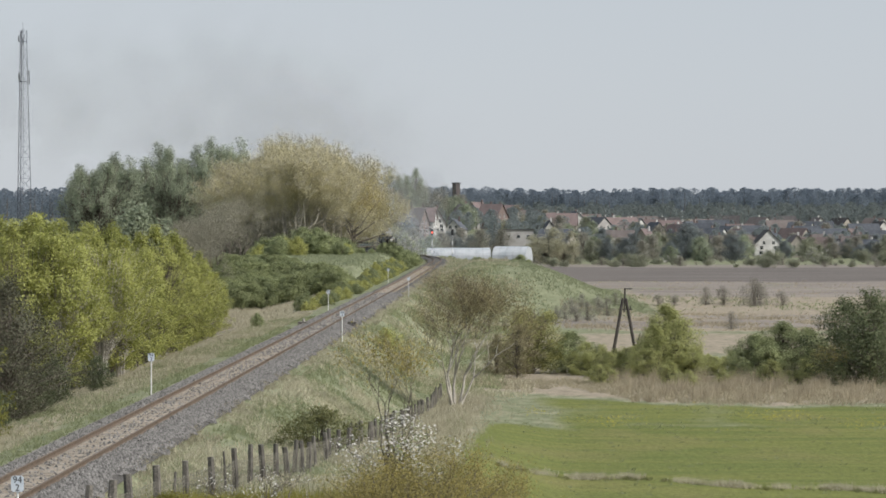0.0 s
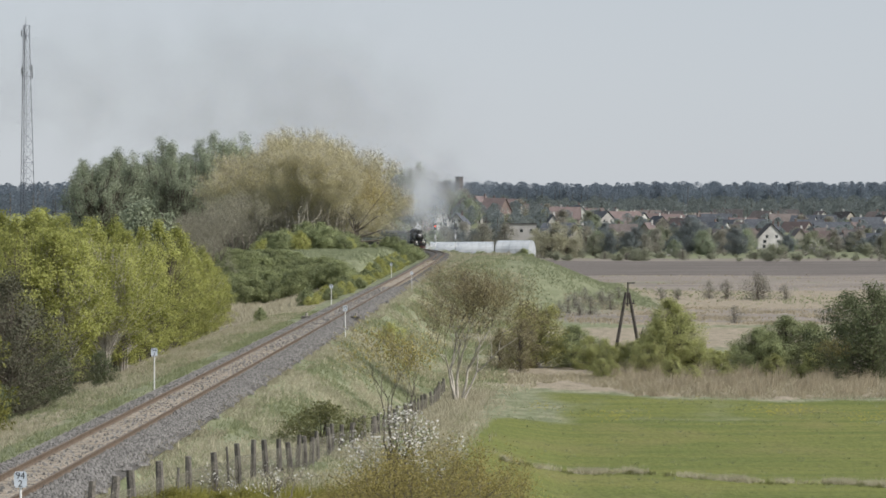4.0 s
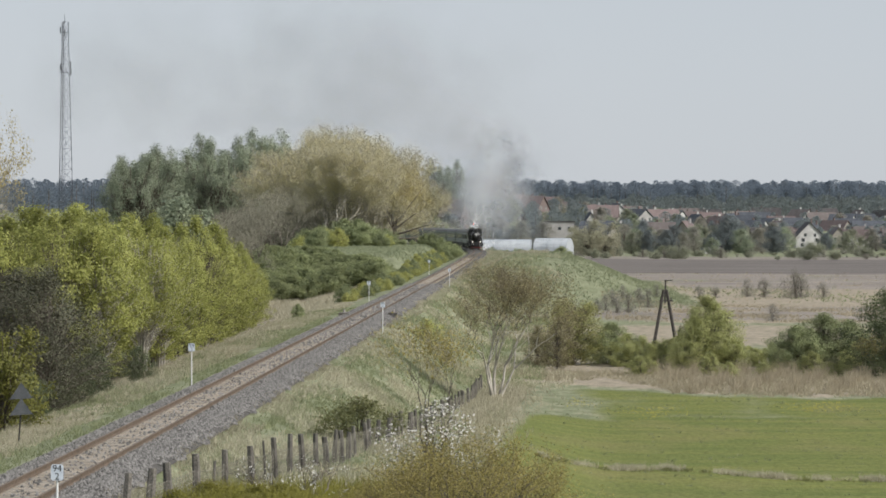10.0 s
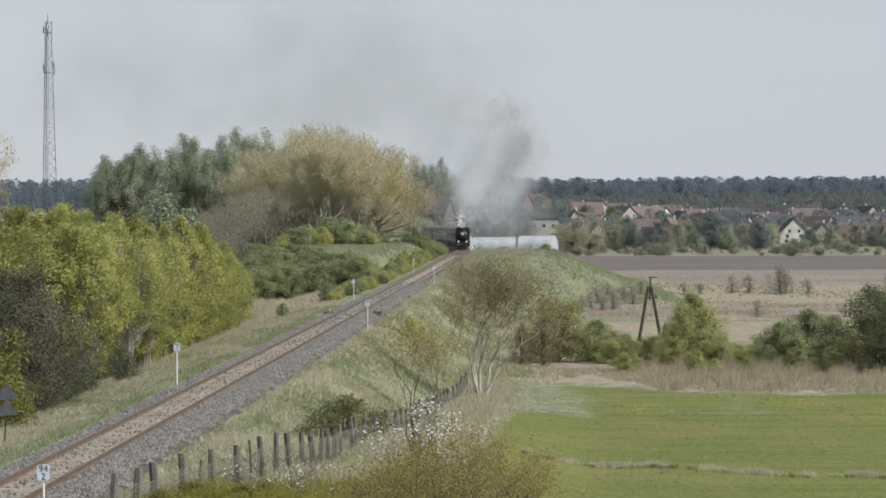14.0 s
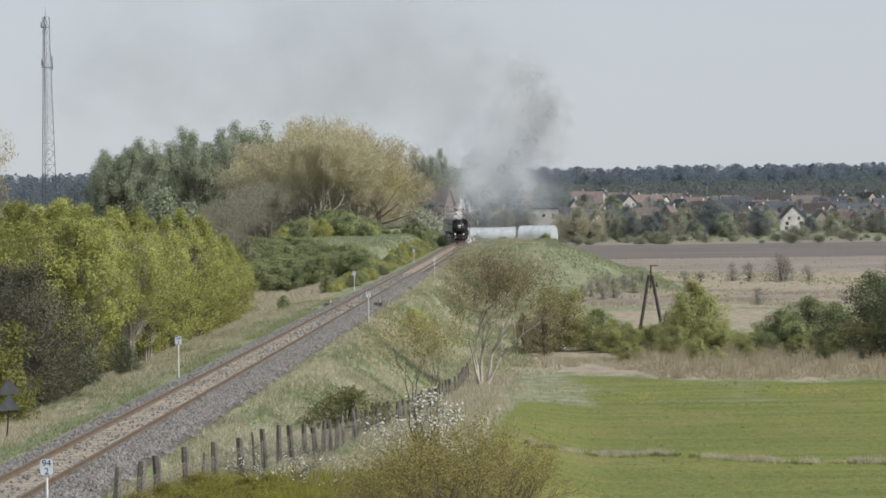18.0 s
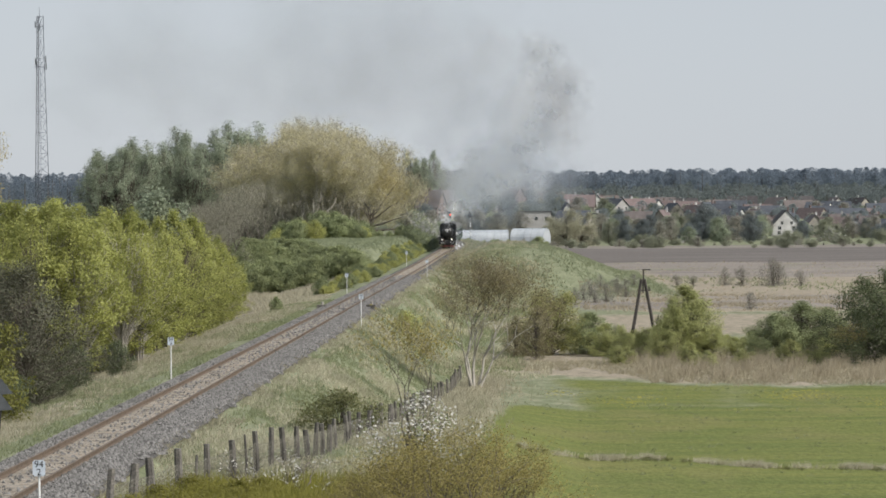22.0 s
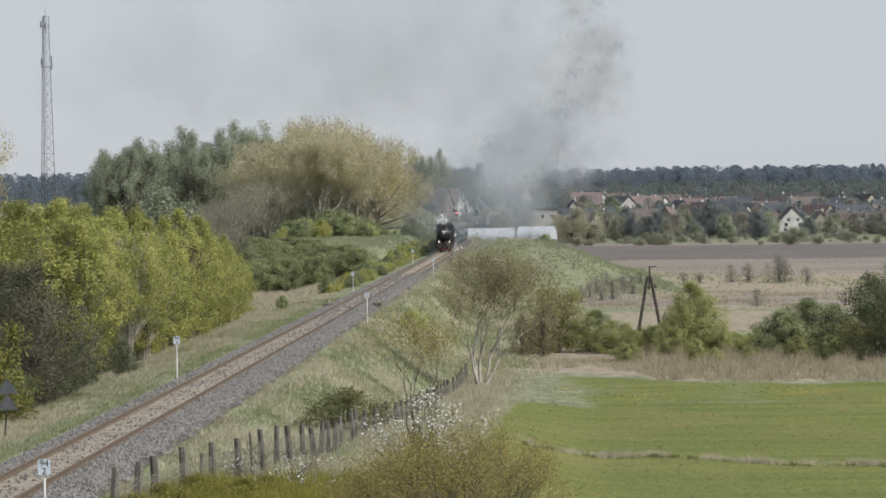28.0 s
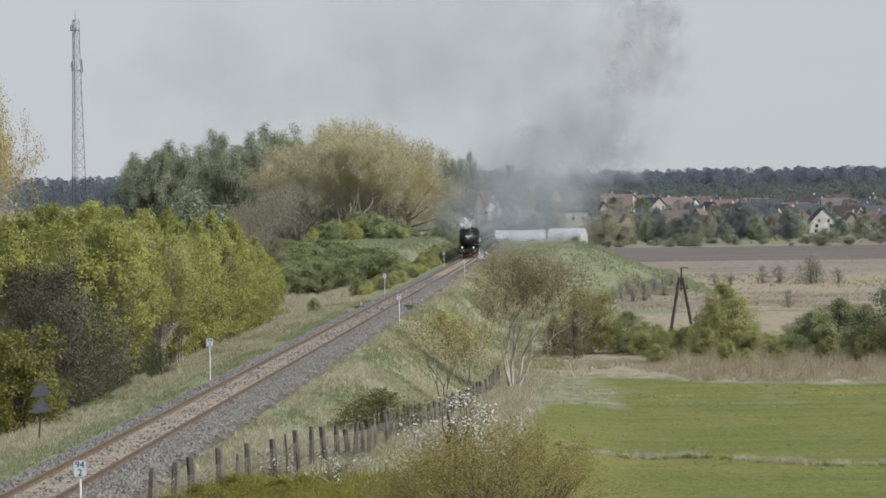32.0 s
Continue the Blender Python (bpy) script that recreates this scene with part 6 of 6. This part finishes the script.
def make_locomotive():
    """Steam locomotive; its front faces -y, its buffer beam stands at y = 0."""
    ob = thing("steam_locomotive", pose(0, 1086, 0), "black steam locomotive with two lit headlamps", "locomotive")
    P = lambda name, g, mat_, label="", smooth=False, up=None: part(name, g.mesh(name, mat_, smooth), up or ob, label)
    P("frame", Geo().box(0, 6.6, 1.1, 1.2, 12.0, 0.55), DARK, "dark main frame")
    beam = P("buffer_beam", Geo().box(0, 0.1, 1.02, 2.9, 0.16, 0.5), BLACK_LOCO)
    P("red_apron", Geo().box(0.3, 0.25, 0.42, 1.7, 0.1, 0.22).box(0, 0.6, 0.32, 2.5, 0.7, 0.08), RED_PAINT, "red rail guard")
    buffers(ob, 0.0, -1)
    P("coupling_hook", Geo().tube([(0, 0.0, 1.05), (0, -0.25, 1.05), (0, -0.3, 0.75)], [0.06, 0.06, 0.05], 6), DARK)
    boiler = P("boiler", Geo().tube([(0, 0.9, 2.85), (0, 3.4, 2.85), (0, 9.2, 2.85)], [0.95, 0.95, 0.93], 28), BLACK_LOCO, "", True)
    P("firebox", Geo().box(0, 9.6, 2.55, 1.75, 2.6, 1.9).tube([(0, 8.4, 2.95), (0, 10.9, 2.95)], [0.96, 0.96], 24), BLACK_LOCO)
    door = P("smokebox_door", Geo().tube([(0, 0.9, 2.85), (0, 0.78, 2.85), (0, 0.66, 2.85)], [0.86, 0.80, 0.45], 28), BLACK_LOCO, "", True)
    P("door_handle", Geo().box(0, 0.60, 2.85, 0.5, 0.05, 0.06).box(0, 0.58, 2.85, 0.06, 0.05, 0.4), STEEL, up=door)
    P("number_plate", Geo().box(0, 0.64, 3.28, 0.72, 0.04, 0.18), WHITE_POST, "white number plate", up=door)
    P("badge", Geo().box(0, 0.62, 3.03, 0.42, 0.04, 0.12), WHITE_POST, "white badge", up=door)
    P("chimney", Geo().tube([(0, 1.8, 3.6), (0, 1.8, 3.95), (0, 1.8, 4.3)], [0.42, 0.34, 0.42], 18), BLACK_LOCO)
    for y, h in ((3.8, 0.5), (5.6, 0.62)):
        P("dome", Geo().tube([(0, y, 3.6), (0, y, 3.72 + h * 0.6), (0, y, 3.72 + h * 0.9), (0, y, 3.72 + h)], [0.5, 0.48, 0.36, 0.12], 18), BLACK_LOCO, "", True)
    P("safety_valve", Geo().rod((0.25, 7.6, 3.7), (0.25, 7.6, 4.15), 0.08), STEEL)
    cab = P("cab", Geo().box(0, 12.1, 2.85, 2.95, 2.6, 2.5).prism([(-1.5, 4.1), (1.5, 4.1), (1.2, 4.42), (0.6, 4.56), (-0.6, 4.56), (-1.2, 4.42)], (1, 0, 0), (0, 0, 1), (0, 10.6, 0), (0, 13.9, 0)), BLACK_LOCO)
    for s in (-1, 1):
        P("spectacle_window", Geo().box(s * 1.15, 10.78, 3.4, 0.42, 0.05, 0.55), GLASS, up=cab)
        P("side_window", Geo().box(s * 1.48, 12.1, 3.3, 0.05, 1.1, 0.7), GLASS, up=cab)
        P("running_board", Geo().box(s * 1.2, 6.0, 1.95, 0.65, 9.6, 0.07).box(s * 1.5, 6.0, 1.88, 0.05, 9.6, 0.18), BLACK_LOCO)
        P("cylinder", Geo().tube([(s * 1.15, 1.2, 1.0), (s * 1.15, 2.6, 1.0)], [0.42, 0.42], 16).tube([(s * 1.15, 1.1, 1.62), (s * 1.15, 2.7, 1.62)], [0.22, 0.22], 12), BLACK_LOCO)
        P("smoke_deflector", Geo().box(s * 1.38, 1.9, 2.95, 0.03, 2.2, 1.25), BLACK_LOCO)
        P("side_tank_pipe", Geo().rod((s * 0.98, 1.5, 3.1), (s * 0.98, 9, 3.2), 0.06), BLACK_LOCO)
        P("connecting_rod", Geo().box(s * 0.98, 5.3, 0.92, 0.08, 5.6, 0.16), STEEL)
        lamp = P("headlamp", Geo().tube([(s * 0.86, 0.12, 1.62), (s * 0.86, -0.12, 1.62)], [0.17, 0.19], 16).box(s * 0.86, 0.05, 1.36, 0.1, 0.1, 0.2), BLACK_LOCO)
        P("lamp_lens", Geo().tube([(s * 0.86, -0.12, 1.62), (s * 0.86, -0.15, 1.62)], [0.11, 0.09], 16), LAMP, "lit white lens", up=lamp)
        P("step", Geo().box(s * 1.25, 0.6, 0.75, 0.5, 0.25, 0.05).box(s * 1.25, 0.6, 1.3, 0.5, 0.25, 0.05), BLACK_LOCO)
    P("cab_side_lamp", Geo().box(1.52, 10.9, 2.6, 0.35, 0.1, 0.5), WHITE_POST, "pale cab plate")
    drivers = [wheelset(ob, y, 0.875, "driving_wheelset") for y in (4.2, 6.2, 8.2)]
    wheelset(ob, 1.9, 0.5)
    wheelset(ob, 10.9, 0.6)
    # tender
    P("tender_tank", Geo().box(0, 18.0, 2.35, 2.9, 7.2, 2.2), BLACK_LOCO)
    P("coal", Geo().tube([(0, 15.4, 3.4), (0, 17, 3.75), (0, 19.5, 3.5)], [0.9, 1.0, 0.6], 10), DARK, "heaped coal")
    for y in (15.2, 16.9, 19.0, 20.7):
        wheelset(ob, y, 0.5)
    return ob, drivers


def make_coach(k):
    ob = thing("railway_coach", pose(0, 1120 + 25 * k, 0), "dark green passenger coach with a dark curved roof", "railway coach", "coaches of the train")
    P = lambda name, g, mat_, label="", smooth=False, up=None: part(name, g.mesh(name, mat_, smooth), up or ob, label)
    L = 23.6
    body = P("body", Geo().box(0, L / 2, 2.3, 2.88, L, 2.3), COACH_GREEN)
    arc = [(1.46 * math.cos(w), 3.4 + 0.72 * math.sin(w)) for w in np.linspace(0, math.pi, 13)]
    P("roof", Geo().prism(arc, (1, 0, 0), (0, 0, 1), (0, -0.05, 0), (0, L + 0.05, 0)), COACH_ROOF, "dark grey curved roof")
    P("underframe", Geo().box(0, L / 2, 1.02, 2.5, L - 0.4, 0.28).box(0, L / 2, 0.66, 2.1, L - 3.0, 0.6), DARK)
    for s in (-1, 1):
        for i in range(10):
            w = P("window", Geo().box(s * 1.45, 2.6 + i * 2.05, 2.55, 0.05, 1.3, 0.95), DARK, up=body)
            P("pane", Geo().box(s * 1.48, 2.6 + i * 2.05, 2.55, 0.02, 1.18, 0.83), GLASS, up=w)
        P("door", Geo().box(s * 1.45, 0.8, 2.2, 0.06, 0.85, 2.0), COACH_GREEN, up=body)
    P("gangway", Geo().box(0, -0.15, 2.25, 1.1, 0.35, 2.1), DARK)
    buffers(ob, 0.0, -1)
    for y in (2.6, 5.1, L - 5.1, L - 2.6):
        wheelset(ob, y, 0.46)
    return ob


LOCO, DRIVERS = make_locomotive()
COACHES = [make_coach(k) for k in range(6)]
SPEED, START = 13.45, 1086.0


def on_track(y, length):
    """The pose of a vehicle whose front stands at y: both ends on the track's middle."""
    a = Vector((float(track_x(y)), y, float(track_z(y))))
    b = Vector((float(track_x(y + length)), y + length, float(track_z(y + length))))
    d = b - a
    return pose(a.x, a.y, a.z, math.degrees(math.atan2(d.z, d.y)), 0, -math.degrees(math.atan2(d.x, d.y)))


# ---- smoke: a trail of rigid wisps that rise and drift with the wind ----
def wisp_mesh(name, seed, radius, sheets, material):
    rng = np.random.default_rng(seed)
    rings, seg = 7, 18
    verts, faces, dens = [], [], []
    for _ in range(sheets):
        c = rng.normal(size=3) * radius * np.array([0.42, 0.42, 0.42])
        tilt = Euler((rng.normal() * 0.28 + math.pi / 2, rng.normal() * 0.3, rng.normal() * 0.3)).to_matrix()
        r0 = radius * (0.55 + 0.45 * rng.random())
        ph, k = rng.random(4) * 6.28, len(verts)
        verts.append(tuple(Vector(c)))
        dens.append(1.0)
        for i in range(1, rings + 1):
            f = i / rings
            for j in range(seg):
                w = 6.28318 * j / seg
                r = r0 * f * (1 + 0.22 * math.sin(2 * w + ph[0]) + 0.14 * math.sin(5 * w + ph[1]))
                bulge = r0 * 0.07 * (1 - f * f)
                verts.append(tuple(tilt @ Vector((r * math.cos(w), r * math.sin(w), bulge)) + Vector(c)))
                dens.append(max(0.0, 0.5 + 0.5 * math.cos(math.pi * f)) ** 1.2)
        for j in range(seg):
            faces.append((k, k + 1 + j, k + 1 + (j + 1) % seg))
            for i in range(rings - 1):
                a, b = k + 1 + i * seg, k + 1 + (i + 1) * seg
                faces.append((a + j, b + j, b + (j + 1) % seg, a + (j + 1) % seg))
    me = bpy.data.meshes.new(name)
    me.from_pydata(verts, [], faces)
    me.shade_smooth()
    me.materials.append(material)
    me.attributes.new("veil", "FLOAT", "POINT")
    me.attributes["veil"].data.foreach_set("value", np.array(dens, np.float32))
    return me


SMOKE = thing("smoke_plume", pose(0, 0, 0), "grey and white smoke trailing from the moving locomotive", "smoke")
SMOKE_SETS = {"white": [wisp_mesh("smoke_wisp", 60 + i, 5.0, 5, SMOKE_WHITE) for i in range(3)],
              "grey": [wisp_mesh("smoke_wisp", 70 + i, 7.5, 5, SMOKE_GREY) for i in range(3)],
              "old": [wisp_mesh("smoke_wisp", 85 + i, 26.0, 5, SMOKE_OLD) for i in range(3)],
              "thin": [wisp_mesh("smoke_wisp", 80 + i, 12.0, 5, SMOKE_THIN) for i in range(3)]}
STEAM_MESH = wisp_mesh("steam_puff", 90, 0.9, 7, STEAM)


def chimney_place(t):
    return on_track(START - SPEED * t, 12) @ Vector((0, 1.8, 4.4))


def smoke_rows():
    """Every wisp: its kind, the time when it leaves the chimney, its rise and drift."""
    rng = random.Random(99)
    made = []
    t = -30.0
    while t < 31.5:
        if t < -3:
            made.append(("old", t, rng.uniform(30, 52), rng.uniform(0.7, 1.4)))
            t += rng.uniform(0.9, 1.5)
        elif t < -1:
            made.append(("thin" if rng.random() < 0.5 else "grey", t, rng.uniform(26, 52), rng.uniform(0.7, 1.4)))
            t += rng.uniform(0.9, 1.5)
        elif t < 14:
            made.append((rng.choice(("white", "grey", "white")), t, rng.uniform(30, 46), rng.uniform(1.15, 1.6)))
            if rng.random() < 0.5:
                made.append((rng.choice(("thin", "white")), t, rng.uniform(6, 18), rng.uniform(0.4, 1.3)))
            t += 0.34
        elif t < 22:
            made.append((rng.choice(("white", "thin")), t, rng.uniform(10, 26), rng.uniform(0.6, 1.5)))
            t += 0.55
        else:
            made.append(("thin", t, rng.uniform(8, 18), rng.uniform(0.4, 1.0)))
            t += 1.0
    return made


def motions():
    walk(LOCO, [(t, on_track(START - SPEED * t, 20)) for t in np.arange(0, 32.01, 1.0)])
    for i, c in enumerate(COACHES):
        walk(c, [(t, on_track(START - SPEED * t + 22.6 + 24.5 * i, 23.6)) for t in np.arange(0, 32.01, 1.0)])
    step = 2 / 30
    turn = math.degrees(SPEED / 0.875)
    for k, w in enumerate(DRIVERS):
        base = w.matrix_basis.translation.copy()
        walk(w, [(i * step, pose(*base, turn * i * step)) for i in range(481)])
    for k, (x, y, z) in enumerate(((-0.45, 2.6, 4.9), (-0.3, 3.2, 5.5), (1.5, 1.6, 0.7), (1.9, 2.6, 0.8))):
        ob = part("steam_puff", STEAM_MESH, SMOKE, "white steam at the locomotive")
        tagged(ob, "white steam at the locomotive", kind="stuff")
        walk(ob, [(t, on_track(START - SPEED * t, 20) @ pose(x, y, z, 0, 40 * k, 25 * k)) for t in np.arange(0, 32.01, 1.0)])
    rng = random.Random(7)
    for style, t0, rise, drift in smoke_rows():
        me = rng.choice(SMOKE_SETS[style])
        ob = part("smoke_wisp", me, SMOKE)
        spin, wob = rng.uniform(-2.5, 2.5), rng.uniform(-1.2, 1.2)
        src = chimney_place(t0)
        low = 5.0 if style == "thin" else 3.0
        rows = []
        for t in sorted({0.0, 32.0, *[float(v) for v in range(0, 33, 2)], max(0.0, min(32.0, round(t0, 2))), max(0.0, min(32.0, round(t0 - 0.4, 2))), max(0.0, min(32.0, round(t0 + 0.7, 2)))}):
            a = t - t0
            if a >= 0:
                p = src + Vector((2.6 + drift * a + wob * (1 - math.exp(-a / 3)), 0.15 * a, 4.0 + low * (1 - math.exp(-a / 1.2)) * 0.4 + rise * (1 - math.exp(-a / 14) if t0 < -3 else a / 27)))
            else:
                p = chimney_place(t) + Vector((0, 8.0, -4.4 - 12.0 * min(1.0, -a / 0.4)))
            rows.append((t, pose(*p, 0, spin * a, 0)))
        walk(ob, rows)


motions()
